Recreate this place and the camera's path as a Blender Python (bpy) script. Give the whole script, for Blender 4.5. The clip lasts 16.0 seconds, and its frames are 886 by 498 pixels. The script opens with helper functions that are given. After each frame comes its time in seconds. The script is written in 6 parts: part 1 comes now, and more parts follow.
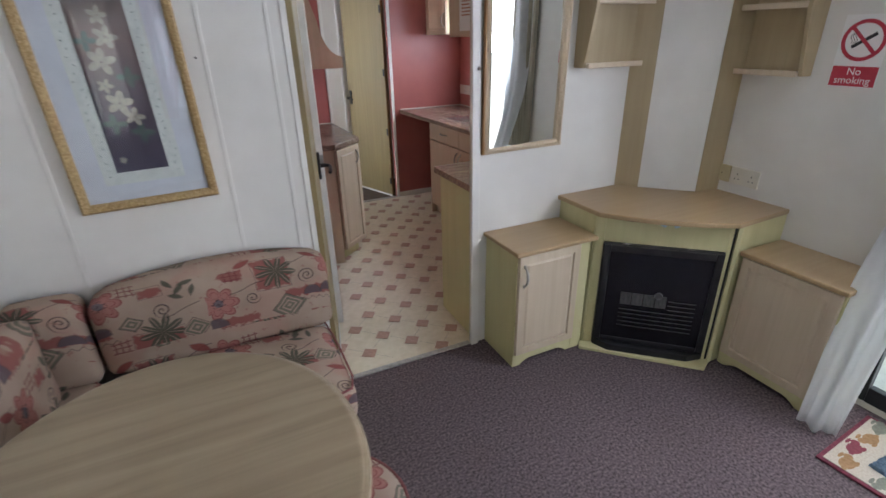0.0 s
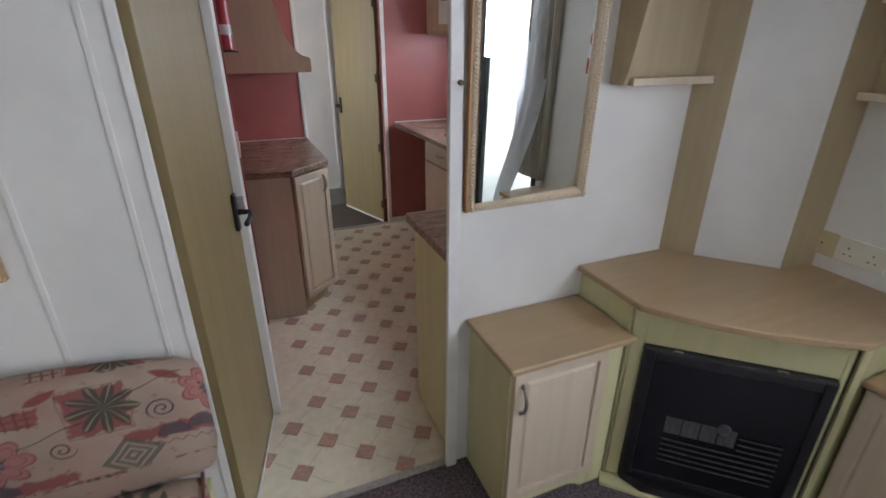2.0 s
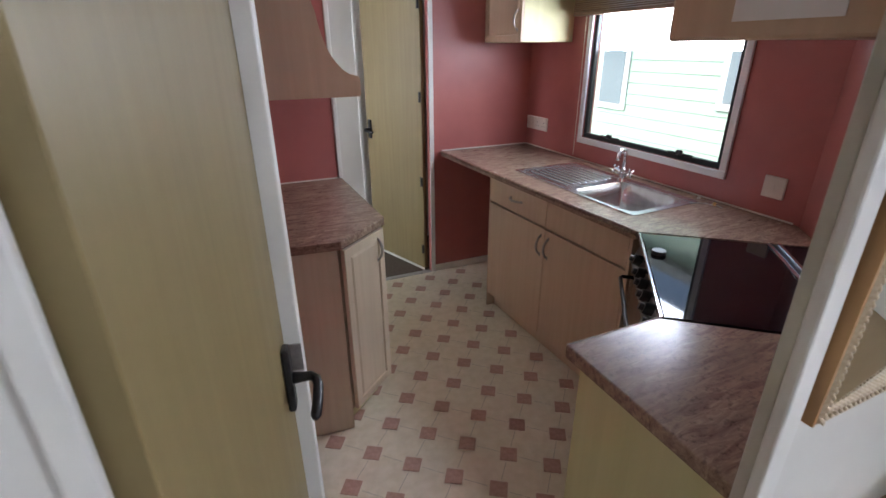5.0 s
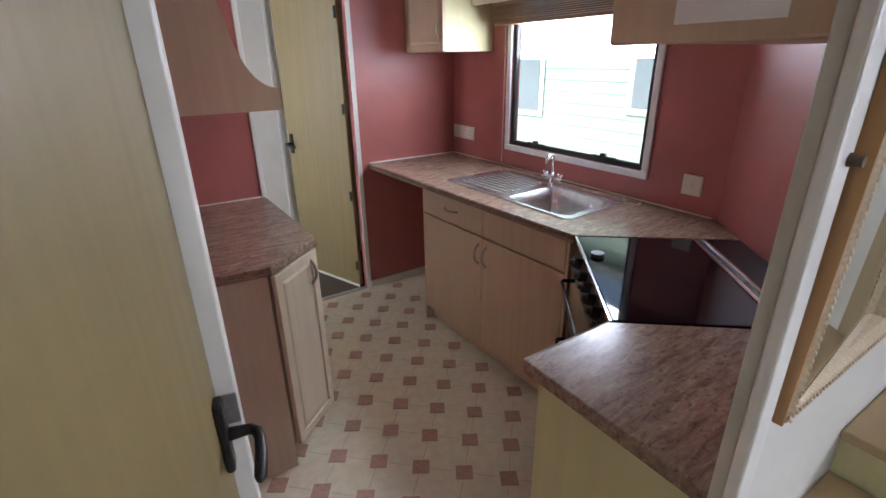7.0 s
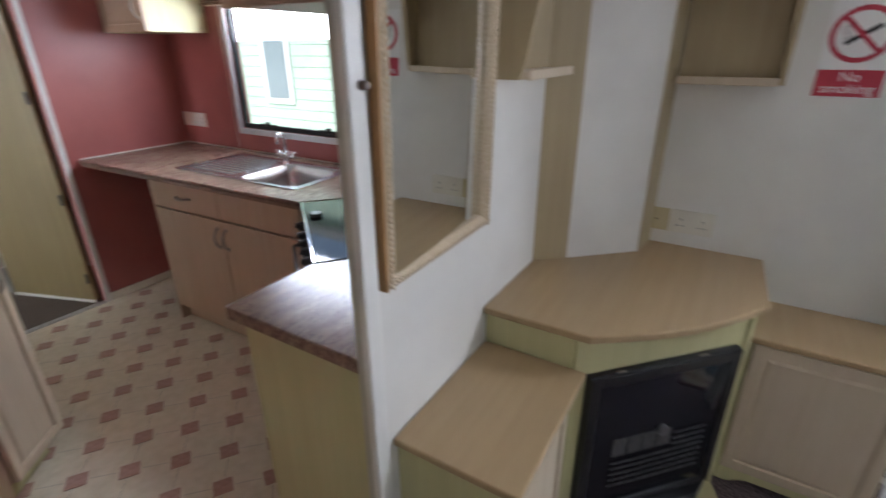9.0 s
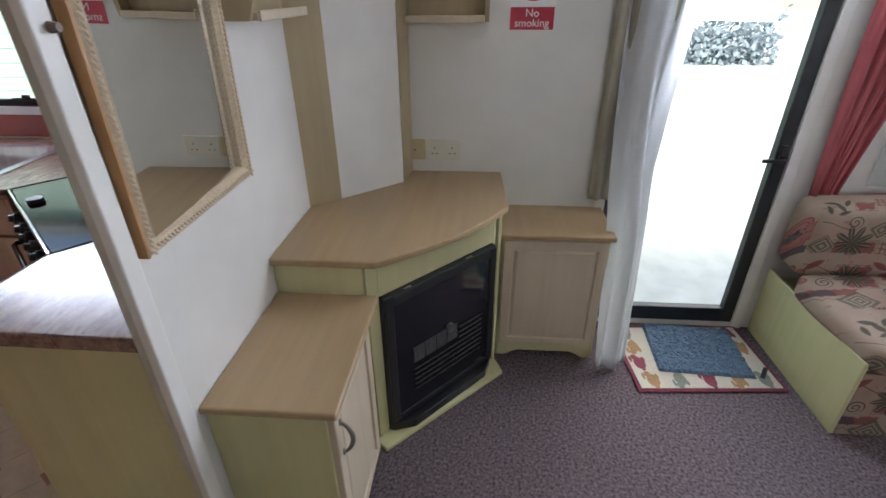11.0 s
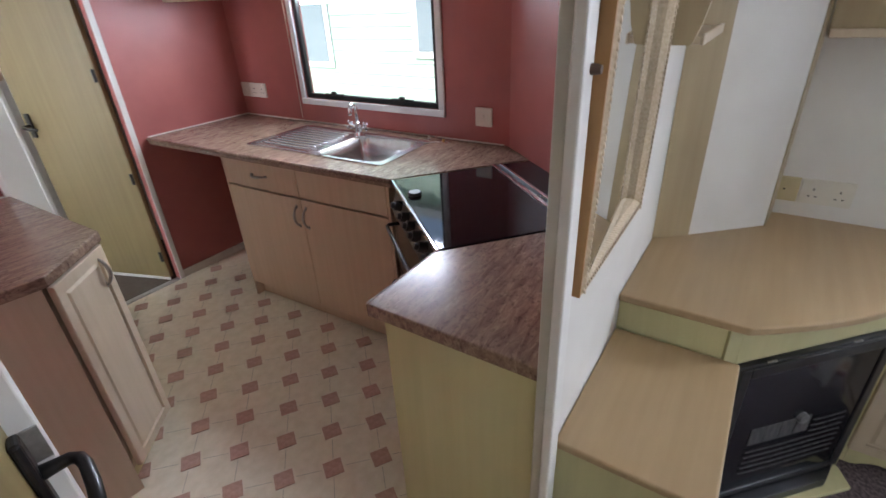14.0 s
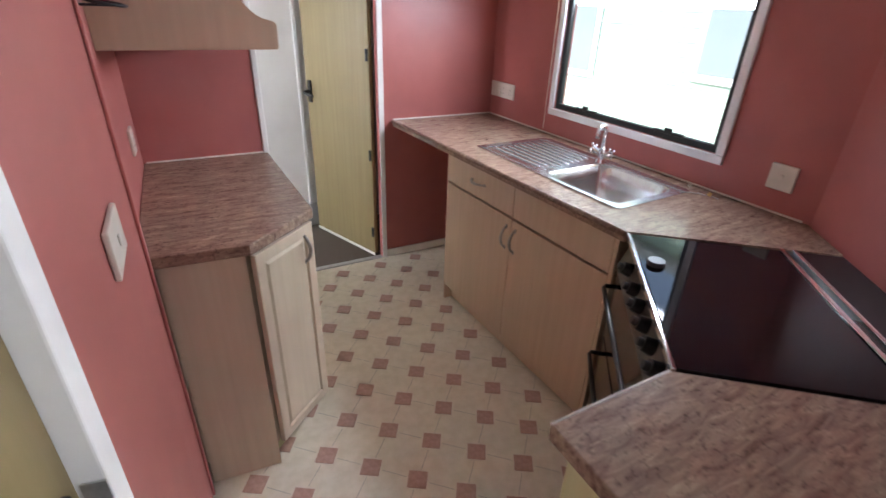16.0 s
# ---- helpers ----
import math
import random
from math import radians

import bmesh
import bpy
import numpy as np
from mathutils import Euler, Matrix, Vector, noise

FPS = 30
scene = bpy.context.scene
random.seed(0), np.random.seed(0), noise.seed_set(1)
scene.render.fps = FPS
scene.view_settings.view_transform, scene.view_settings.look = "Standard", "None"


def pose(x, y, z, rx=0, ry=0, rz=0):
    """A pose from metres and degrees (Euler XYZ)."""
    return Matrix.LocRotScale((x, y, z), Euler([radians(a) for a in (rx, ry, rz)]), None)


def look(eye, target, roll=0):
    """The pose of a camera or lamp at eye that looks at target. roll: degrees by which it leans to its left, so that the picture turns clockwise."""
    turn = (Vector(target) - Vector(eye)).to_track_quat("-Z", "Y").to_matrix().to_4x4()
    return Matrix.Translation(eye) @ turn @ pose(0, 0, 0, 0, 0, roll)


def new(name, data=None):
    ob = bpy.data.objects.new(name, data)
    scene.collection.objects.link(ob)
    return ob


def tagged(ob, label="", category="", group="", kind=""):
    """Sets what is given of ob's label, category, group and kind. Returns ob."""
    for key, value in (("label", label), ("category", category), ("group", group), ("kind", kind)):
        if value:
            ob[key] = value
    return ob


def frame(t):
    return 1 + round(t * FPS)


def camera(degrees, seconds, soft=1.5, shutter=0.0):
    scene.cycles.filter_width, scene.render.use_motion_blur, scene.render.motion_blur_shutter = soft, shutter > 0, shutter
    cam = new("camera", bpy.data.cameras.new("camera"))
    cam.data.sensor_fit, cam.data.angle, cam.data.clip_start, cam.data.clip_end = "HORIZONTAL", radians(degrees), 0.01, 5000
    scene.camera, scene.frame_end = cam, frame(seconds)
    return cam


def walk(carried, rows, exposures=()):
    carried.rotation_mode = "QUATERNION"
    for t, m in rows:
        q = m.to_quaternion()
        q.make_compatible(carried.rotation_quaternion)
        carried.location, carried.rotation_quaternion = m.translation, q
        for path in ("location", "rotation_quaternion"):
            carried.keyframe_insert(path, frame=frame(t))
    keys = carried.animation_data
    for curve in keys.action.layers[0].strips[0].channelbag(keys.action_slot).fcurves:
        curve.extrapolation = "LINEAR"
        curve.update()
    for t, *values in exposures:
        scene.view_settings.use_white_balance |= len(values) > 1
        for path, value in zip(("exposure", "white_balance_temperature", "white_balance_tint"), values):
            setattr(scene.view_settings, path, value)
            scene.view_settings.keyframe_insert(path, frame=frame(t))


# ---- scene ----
cam = camera(86.0, 16.0, shutter=0.5)
PATH = [
    (0, (0.119, -0.029, 1.535), (0.888, 1.626, 0.716), -1.3),
    (0.5, (0.321, 0.057, 1.484), (1.071, 1.72, 0.665), -1.7),
    (1, (0.504, 0.191, 1.503), (1.208, 1.879, 0.693), -1.2),
    (1.5, (0.569, 0.428, 1.5), (1.268, 2.118, 0.691), -0.3),
    (2, (0.617, 0.621, 1.51), (1.322, 2.31, 0.704), 0.2),
    (2.5, (0.684, 0.826, 1.499), (1.354, 2.531, 0.695), 0.0),
    (3, (0.706, 0.988, 1.54), (1.298, 2.717, 0.729), -0.4),
    (3.5, (0.588, 1.169, 1.541), (1.151, 2.91, 0.733), -0.5),
    (6, (0.521, 1.662, 1.511), (1.419, 3.28, 0.754), -0.5),
    (6.5, (0.515, 1.645, 1.516), (1.47, 3.233, 0.764), -0.7),
    (7, (0.531, 1.655, 1.514), (1.53, 3.218, 0.767), -0.9),
    (7.5, (0.51, 1.637, 1.53), (1.554, 3.173, 0.789), -0.7),
    (8, (0.526, 1.511, 1.503), (1.65, 2.994, 0.771), -0.9),
    (8.5, (0.555, 1.423, 1.463), (1.883, 2.719, 0.717), -0.8),
    (9, (0.582, 1.336, 1.458), (2.151, 2.299, 0.677), -0.4),
    (9.5, (0.575, 1.214, 1.437), (2.292, 1.813, 0.602), -1.0),
    (10, (0.544, 1.17, 1.45), (2.302, 1.314, 0.508), 0.2),
    (12.5, (0.509, 1.579, 1.437), (2.209, 1.824, 0.412), -3.7),
    (13, (0.507, 1.648, 1.464), (2.129, 2.276, 0.477), -4.8),
    (13.5, (0.502, 1.655, 1.485), (2.011, 2.544, 0.52), -4.5),
    (14, (0.518, 1.642, 1.497), (1.97, 2.652, 0.563), -3.0),
    (14.5, (0.632, 1.674, 1.524), (1.981, 2.803, 0.573), -2.1),
    (15, (0.767, 1.735, 1.494), (1.884, 3.111, 0.569), -1.3),
    (15.5, (0.763, 1.815, 1.475), (1.689, 3.337, 0.566), -0.1),
    (16, (0.736, 1.917, 1.475), (1.593, 3.478, 0.566), 2.1),
]
walk(cam, [(t, look(eye, target, roll)) for t, eye, target, roll in PATH], [(0, 1.25), (2, 1.05), (3.5, 1.05), (6, 1.33), (7.5, 1.33), (9, 1.12), (10, 1.25), (12.5, 1.2), (13, 1.45), (14, 1.5), (15, 1.45), (16, 1.85)])


# ---- light ----
world = bpy.data.worlds.new("overcast_sky")
scene.world = world
world.use_nodes = True
wn = world.node_tree
sky = wn.nodes.new("ShaderNodeTexSky")
sky.sky_type, sky.sun_disc = "NISHITA", False
sky.sun_elevation, sky.sun_rotation = radians(48), radians(120)
sky.dust_density = 1.5
wn.links.new(sky.outputs[0], wn.nodes["Background"].inputs[0])
wn.nodes["Background"].inputs[1].default_value = 0.15
sun = new("sun", bpy.data.lights.new("sun", "SUN"))
sun.data.energy, sun.data.angle, sun.data.color = 3.4, radians(25), (1.0, 0.97, 0.92)
sun.matrix_world = look((-8, 3, 10), (0, 0, 0))


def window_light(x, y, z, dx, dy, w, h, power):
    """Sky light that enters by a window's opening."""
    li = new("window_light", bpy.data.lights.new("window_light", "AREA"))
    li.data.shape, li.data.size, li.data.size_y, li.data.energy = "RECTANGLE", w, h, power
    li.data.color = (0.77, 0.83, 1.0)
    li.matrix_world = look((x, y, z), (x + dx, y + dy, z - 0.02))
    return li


window_light(2.505, 3.44, 1.640, -1, 0, 0.88, 0.28, 7.6)
window_light(2.56, 0.37, 1.610, -1, 0.6, 0.56, 0.54, 14.0)
window_light(2.505, -1.26, 1.33, -1, 0.45, 1.6, 0.88, 8.0)
window_light(0.8, -2.64, 1.32, 0.15, 1, 2.1, 0.9, 3.8)
window_light(-0.70, -1.55, 1.34, 1, 0.3, 1.5, 0.86, 0.6)
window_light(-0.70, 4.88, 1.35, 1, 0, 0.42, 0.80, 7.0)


# ---- materials ----
def node_mat(name, color, rough=0.5, metal=0.0, spec=0.5):
    m = bpy.data.materials.new(name)
    m.use_nodes = True
    b = m.node_tree.nodes["Principled BSDF"]
    b.inputs["Base Color"].default_value = (*color, 1)
    b.inputs["Roughness"].default_value = rough
    b.inputs["Metallic"].default_value = metal
    b.inputs["Specular IOR Level"].default_value = spec
    return m, m.node_tree, b


def varied(name, a, b_, scale=(6, 6, 6), detail=6, rough=0.5, bump=0.0, bump_scale=200, metal=0.0, lo=0.35, hi=0.65, distort=0.0, spec=0.5, rough_var=0.1):
    """Two colours mixed by stretched noise, with a second large soft noise, uneven gloss and fine relief."""
    m, t, b = node_mat(name, a, rough, metal, spec)
    N, L = t.nodes.new, t.links.new
    co = N("ShaderNodeTexCoord")
    mp = N("ShaderNodeMapping")
    mp.inputs["Scale"].default_value = scale
    L(co.outputs["Object"], mp.inputs[0])
    n1 = N("ShaderNodeTexNoise")
    n1.inputs["Scale"].default_value, n1.inputs["Detail"].default_value, n1.inputs["Distortion"].default_value = 1.0, detail, distort
    L(mp.outputs[0], n1.inputs["Vector"])
    ramp = N("ShaderNodeValToRGB")
    ramp.color_ramp.elements[0].position, ramp.color_ramp.elements[1].position = lo, hi
    ramp.color_ramp.elements[0].color, ramp.color_ramp.elements[1].color = (*a, 1), (*b_, 1)
    L(n1.outputs[0], ramp.inputs[0])
    n2 = N("ShaderNodeTexNoise")
    n2.inputs["Scale"].default_value, n2.inputs["Detail"].default_value = 1.7, 3
    L(co.outputs["Object"], n2.inputs["Vector"])
    mr = N("ShaderNodeMapRange")
    mr.inputs[1].default_value, mr.inputs[2].default_value = 0.3, 0.7
    mr.inputs[3].default_value, mr.inputs[4].default_value = 0.93, 1.05
    L(n2.outputs[0], mr.inputs[0])
    mx = N("ShaderNodeVectorMath")
    mx.operation = "SCALE"
    L(ramp.outputs[0], mx.inputs[0])
    L(mr.outputs[0], mx.inputs["Scale"])
    L(mx.outputs[0], b.inputs["Base Color"])
    r2 = N("ShaderNodeMapRange")
    r2.inputs[3].default_value, r2.inputs[4].default_value = rough - rough_var, rough + rough_var
    L(n2.outputs[0], r2.inputs[0])
    L(r2.outputs[0], b.inputs["Roughness"])
    if bump:
        n3 = N("ShaderNodeTexNoise")
        n3.inputs["Scale"].default_value, n3.inputs["Detail"].default_value = bump_scale, 4
        L(co.outputs["Object"], n3.inputs["Vector"])
        bp = N("ShaderNodeBump")
        bp.inputs["Strength"].default_value, bp.inputs["Distance"].default_value = bump, 0.002
        L(n3.outputs[0], bp.inputs["Height"])
        L(bp.outputs[0], b.inputs["Normal"])
    return m


CREAM = varied("cream_wallboard", (0.70, 0.675, 0.63), (0.745, 0.72, 0.675), (5, 5, 5), 4, 0.6, 0.10, 260)
RED = varied("terracotta_wallboard", (0.375, 0.112, 0.098), (0.42, 0.130, 0.114), (4, 4, 4), 5, 0.42, 0.06, 260)
WHITE_TRIM = varied("white_trim", (0.72, 0.70, 0.66), (0.78, 0.76, 0.72), (8, 8, 8), 4, 0.45, 0.03, 200)
OLIVE = varied("yellow_wood_effect_door", (0.225, 0.168, 0.074), (0.275, 0.208, 0.096), (34, 34, 1.6), 7, 0.45, 0.05, 150, lo=0.25, hi=0.75)
LIME = varied("lime_tinted_wood_board", (0.575, 0.535, 0.285), (0.635, 0.59, 0.33), (30, 30, 1.6), 7, 0.5, 0.05, 150, lo=0.25, hi=0.75)
TAN = varied("tan_wood_strip", (0.40, 0.31, 0.18), (0.46, 0.365, 0.22), (34, 34, 1.6), 7, 0.45, 0.05, 150, lo=0.25, hi=0.75)
BEECH = varied("pale_beech_laminate", (0.56, 0.45, 0.32), (0.64, 0.53, 0.395), (38, 38, 1.8), 7, 0.45, 0.05, 150, lo=0.22, hi=0.78)
BEECH_TOP = varied("beech_top_laminate", (0.40, 0.275, 0.145), (0.465, 0.33, 0.185), (2.2, 34, 34), 7, 0.34, 0.03, 150, lo=0.2, hi=0.8)
KWOOD = varied("kitchen_beech_laminate", (0.50, 0.365, 0.25), (0.575, 0.43, 0.305), (36, 36, 1.8), 7, 0.45, 0.05, 150, lo=0.22, hi=0.78)
TABLE = varied("oak_table_laminate", (0.27, 0.20, 0.125), (0.38, 0.295, 0.19), (2.0, 26, 26), 9, 0.40, 0.05, 160, lo=0.28, hi=0.72, distort=0.5)
CARPET = varied("brown_carpet", (0.066, 0.051, 0.055), (0.195, 0.152, 0.158), (95, 95, 95), 7, 0.95, 0.45, 420, spec=0.1)
HALLMAT = varied("dark_brown_hall_carpet", (0.09, 0.07, 0.055), (0.15, 0.12, 0.095), (200, 200, 200), 3, 0.95, 0.8, 400, spec=0.1)
VINYL = varied("cream_vinyl", (0.68, 0.61, 0.46), (0.76, 0.69, 0.545), (24, 24, 24), 6, 0.36, 0.05, 90)
DIAMOND = varied("brown_vinyl_square", (0.42, 0.245, 0.18), (0.52, 0.325, 0.245), (60, 60, 60), 6, 0.36, 0.05, 90)
STEEL = varied("stainless_steel", (0.55, 0.55, 0.56), (0.66, 0.66, 0.67), (3, 90, 3), 4, 0.24, 0.03, 250, metal=1.0)
CHROME = node_mat("chrome", (0.82, 0.82, 0.84), 0.10, 1.0)[0]
PEWTER = varied("pewter_handle", (0.30, 0.28, 0.25), (0.42, 0.40, 0.36), (30, 30, 30), 4, 0.34, metal=0.9)
BLACK = varied("black_plastic", (0.012, 0.012, 0.013), (0.02, 0.02, 0.021), (20, 20, 20), 4, 0.30)
BLACKGLASS = node_mat("black_hob_glass", (0.004, 0.004, 0.006), 0.05, 0.0, 0.34)[0]
SOOT = varied("black_fire_enamel", (0.010, 0.010, 0.012), (0.02, 0.02, 0.022), (15, 15, 15), 4, 0.32)
RUBBER = node_mat("black_window_gasket", (0.012, 0.013, 0.014), 0.5)[0]
PLASTIC = varied("ivory_plastic", (0.66, 0.62, 0.53), (0.72, 0.68, 0.59), (10, 10, 10), 3, 0.35)
MIRROR = node_mat("mirror_glass", (0.86, 0.88, 0.87), 0.01, 1.0)[0]
UPVC = varied("white_upvc", (0.76, 0.77, 0.78), (0.82, 0.83, 0.84), (6, 6, 6), 3, 0.35)


def glass_mat():
    m, t, b = node_mat("window_glass", (0.97, 0.99, 0.98), 0.0)
    b.inputs["Transmission Weight"].default_value = 1.0
    b.inputs["IOR"].default_value = 1.1
    return m




def stone_mat():
    """Brown laminate printed as stone: long slanting streaks of dark brown, tan and cream, with small dark flecks."""
    m, t, b = node_mat("mottled_brown_laminate", (0.25, 0.16, 0.12), 0.2)
    N, L = t.nodes.new, t.links.new
    co, mp = N("ShaderNodeTexCoord"), N("ShaderNodeMapping")
    mp.inputs["Rotation"].default_value = (0, 0, radians(-38))
    mp.inputs["Scale"].default_value = (13, 62, 40)
    L(co.outputs["Object"], mp.inputs[0])
    n1 = N("ShaderNodeTexNoise")
    n1.inputs["Scale"].default_value, n1.inputs["Detail"].default_value, n1.inputs["Roughness"].default_value, n1.inputs["Distortion"].default_value = 1.0, 9, 0.68, 0.9
    L(mp.outputs[0], n1.inputs["Vector"])
    rp = N("ShaderNodeValToRGB")
    els = rp.color_ramp.elements
    els[0].position, els[0].color = 0.28, (0.110, 0.064, 0.047, 1)
    els[1].position, els[1].color = 0.74, (0.46, 0.36, 0.25, 1)
    for p, c in ((0.40, (0.205, 0.130, 0.096, 1)), (0.50, (0.270, 0.182, 0.134, 1)), (0.60, (0.335, 0.240, 0.172, 1))):
        els.new(p).color = c
    L(n1.outputs[0], rp.inputs[0])
    n2 = N("ShaderNodeTexNoise")
    n2.inputs["Scale"].default_value, n2.inputs["Detail"].default_value = 95, 4
    L(co.outputs["Object"], n2.inputs["Vector"])
    mr = N("ShaderNodeMapRange")
    mr.inputs[1].default_value, mr.inputs[2].default_value, mr.inputs[3].default_value, mr.inputs[4].default_value = 0.32, 0.44, 0.62, 1.0
    L(n2.outputs[0], mr.inputs[0])
    mx = N("ShaderNodeVectorMath")
    mx.operation = "SCALE"
    L(rp.outputs[0], mx.inputs[0])
    L(mr.outputs[0], mx.inputs["Scale"])
    L(mx.outputs[0], b.inputs["Base Color"])
    r2 = N("ShaderNodeMapRange")
    r2.inputs[3].default_value, r2.inputs[4].default_value = 0.14, 0.27
    L(n2.outputs[0], r2.inputs[0])
    L(r2.outputs[0], b.inputs["Roughness"])
    return m


STONE = stone_mat()
GLASS = glass_mat()
PICTURE_GLASS = glass_mat()
PICTURE_GLASS.name = "picture_glass"
PICTURE_GLASS.node_tree.nodes["Principled BSDF"].inputs["IOR"].default_value = 1.5


# ---- mesh helpers ----
def box(bm, x0, x1, y0, y1, z0, z1, bev=0.0, seg=2):
    r = bmesh.ops.create_cube(bm, size=1.0, matrix=Matrix.LocRotScale(((x0 + x1) / 2, (y0 + y1) / 2, (z0 + z1) / 2), None, (abs(x1 - x0), abs(y1 - y0), abs(z1 - z0))))
    if bev:
        es = {e for v in r["verts"] for e in v.link_edges}
        bmesh.ops.bevel(bm, geom=list(es), offset=bev, segments=seg, affect="EDGES", profile=0.5)
    return bm


def cube(x0, x1, y0, y1, z0, z1, bev=0.0, seg=2):
    return box(bmesh.new(), x0, x1, y0, y1, z0, z1, bev, seg)


def prism(pts, z0, z1, bm=None, bev=0.0, seg=2):
    """An upright prism over a plan outline."""
    bm = bm or bmesh.new()
    lo = [bm.verts.new((x, y, z0)) for x, y in pts]
    hi = [bm.verts.new((x, y, z1)) for x, y in pts]
    n = len(pts)
    fs = [bm.faces.new(lo[::-1]), bm.faces.new(hi)]
    fs += [bm.faces.new((lo[i], lo[(i + 1) % n], hi[(i + 1) % n], hi[i])) for i in range(n)]
    bmesh.ops.recalc_face_normals(bm, faces=fs)
    if bev:
        es = {e for f in fs for e in f.edges}
        bmesh.ops.bevel(bm, geom=list(es), offset=bev, segments=seg, affect="EDGES", profile=0.5)
    return bm


def cyl(bm, a, b, r0, r1=None, seg=20):
    a, b = Vector(a), Vector(b)
    d = b - a
    m = Matrix.Translation((a + b) / 2) @ d.to_track_quat("Z", "Y").to_matrix().to_4x4()
    bmesh.ops.create_cone(bm, cap_ends=True, segments=seg, radius1=r0, radius2=r0 if r1 is None else r1, depth=d.length, matrix=m)
    return bm


def tube(pts, r, bm=None, seg=10):
    """A round bar that follows a line of points."""
    bm = bm or bmesh.new()
    pts = [Vector(p) for p in pts]
    rings = []
    for i, p in enumerate(pts):
        d = (pts[min(i + 1, len(pts) - 1)] - pts[max(i - 1, 0)]).normalized()
        q = d.to_track_quat("Z", "Y")
        rr = r[i] if isinstance(r, (list, tuple)) else r
        rings.append([bm.verts.new(p + q @ Vector((rr * math.cos(2 * math.pi * k / seg), rr * math.sin(2 * math.pi * k / seg), 0))) for k in range(seg)])
    for a, b in zip(rings, rings[1:]):
        best = min(range(seg), key=lambda s: sum((a[k].co - b[(k + s) % seg].co).length for k in range(seg)))
        for k in range(seg):
            bm.faces.new((a[k], a[(k + 1) % seg], b[(k + 1 + best) % seg], b[(k + best) % seg]))
    bm.faces.new(rings[0][::-1])
    bm.faces.new(rings[-1])
    bmesh.ops.recalc_face_normals(bm, faces=bm.faces[:])
    return bm


def arc(n, f):
    return [f(i / n) for i in range(n + 1)]


def mesh_from(bm, name, mat, smooth=False):
    me = bpy.data.meshes.new(name)
    bm.to_mesh(me)
    bm.free()
    me.materials.append(mat)
    if smooth:
        me.polygons.foreach_set("use_smooth", [True] * len(me.polygons))
    return me


def root_basis(ob):
    """The pose of the thing that a part belongs to."""
    while ob.parent:
        ob = ob.parent
    return ob.matrix_basis


def part(name, bm, material, parent=None, label="", smooth=False, at=None):
    """Links a bmesh, given in room coordinates (or in those of the pose at), as one mesh under a thing or a part."""
    if at is not None:
        bm.transform(at)
    if parent:
        bm.transform(root_basis(parent).inverted())
    ob = new(name, mesh_from(bm, name, material, smooth))
    ob.parent = parent
    return tagged(ob, label)


def thing(name, label, category, at=(0, 0, 0), turn=0, group=""):
    ob = new(name)
    ob.empty_display_size = 0.1
    ob.matrix_basis = pose(*at, 0, 0, turn)
    return tagged(ob, label, category, group)


def structure(name, bm, material, label, category="wall", smooth=False):
    return tagged(part(name, bm, material, None, "", smooth), label, category, "", "structure")


# ---- structure ----
XR, XL = 2.465, -0.66                 # side walls
YP = 1.868                            # lounge face of the partition
YK = YP + 0.020                       # kitchen face of the partition
YF, YB = 4.512, 4.085                 # far kitchen wall, back of the hood recess
YH, Y0 = 5.20, -2.60                  # hall end, lounge front
TOP = 2.06

# the ground's colour is raised to stand for near-white daylight glare
structure("ground", prism([(-60, -60), (60, -60), (60, 60), (-60, 60)], -0.75, -0.6), varied("glare_pale_ground", (0.54, 0.55, 0.49), (0.64, 0.64, 0.58), (5, 5, 5), 8, 0.9), "ground outside the caravan, coloured pale for daylight glare", "ground")
structure("floor_lounge", prism([(XL, Y0), (XR, Y0), (XR, YP + 0.01), (XL, YP + 0.01)], -0.05, 0.0), CARPET, "worn brown carpet on the lounge floor", "floor")
floor_k = structure("floor_kitchen", prism([(0.40, YP + 0.012), (XR, YP + 0.012), (XR, YF + 0.01), (0.40, YF + 0.01)], -0.05, -0.002), VINYL, "cream sheet vinyl with brown squares", "floor")
structure("floor_hall", prism([(XL, YF + 0.012), (XR, YF + 0.012), (XR, YH + 0.2), (XL, YH + 0.2)], -0.05, -0.004), HALLMAT, "dark brown carpet in the hall", "floor")
structure("threshold_lounge", cube(0.44, 1.15, YP - 0.004, YP + 0.026, -0.003, 0.005, 0.002), varied("aluminium_strip", (0.42, 0.41, 0.39), (0.55, 0.54, 0.52), (60, 60, 60), 4, 0.4, metal=0.8), "worn metal strip between carpet and vinyl", "trim")
structure("threshold_hall", cube(1.03, 1.712, YF - 0.006, YF + 0.03, -0.004, 0.005, 0.002), bpy.data.materials["aluminium_strip"], "metal strip at the hall doorway", "trim")
structure("ceiling", cube(XL - 0.06, XR + 0.06, Y0 - 0.06, YH + 0.3, TOP, TOP + 0.06), varied("white_ceiling_board", (0.72, 0.71, 0.68), (0.78, 0.77, 0.74), (5, 5, 5), 3, 0.6), "plain off-white ceiling board", "ceiling")


def pierced(axis, at, thick, u0, u1, z0, z1, holes):
    """A wall along x or y with rectangular openings cut right through it."""
    bm = bmesh.new()
    us = sorted({u0, u1, *[h[0] for h in holes], *[h[1] for h in holes]})
    for a, b in zip(us, us[1:]):
        cuts = sorted((h[2], h[3]) for h in holes if h[0] <= a + 1e-6 and h[1] >= b - 1e-6)
        z = z0
        for lo, hi in cuts + [(z1, z1)]:
            if lo - z > 1e-4:
                if axis == "x":
                    box(bm, at, at + thick, a, b, z, lo)
                else:
                    box(bm, a, b, at, at + thick, z, lo)
            z = hi
    return bm


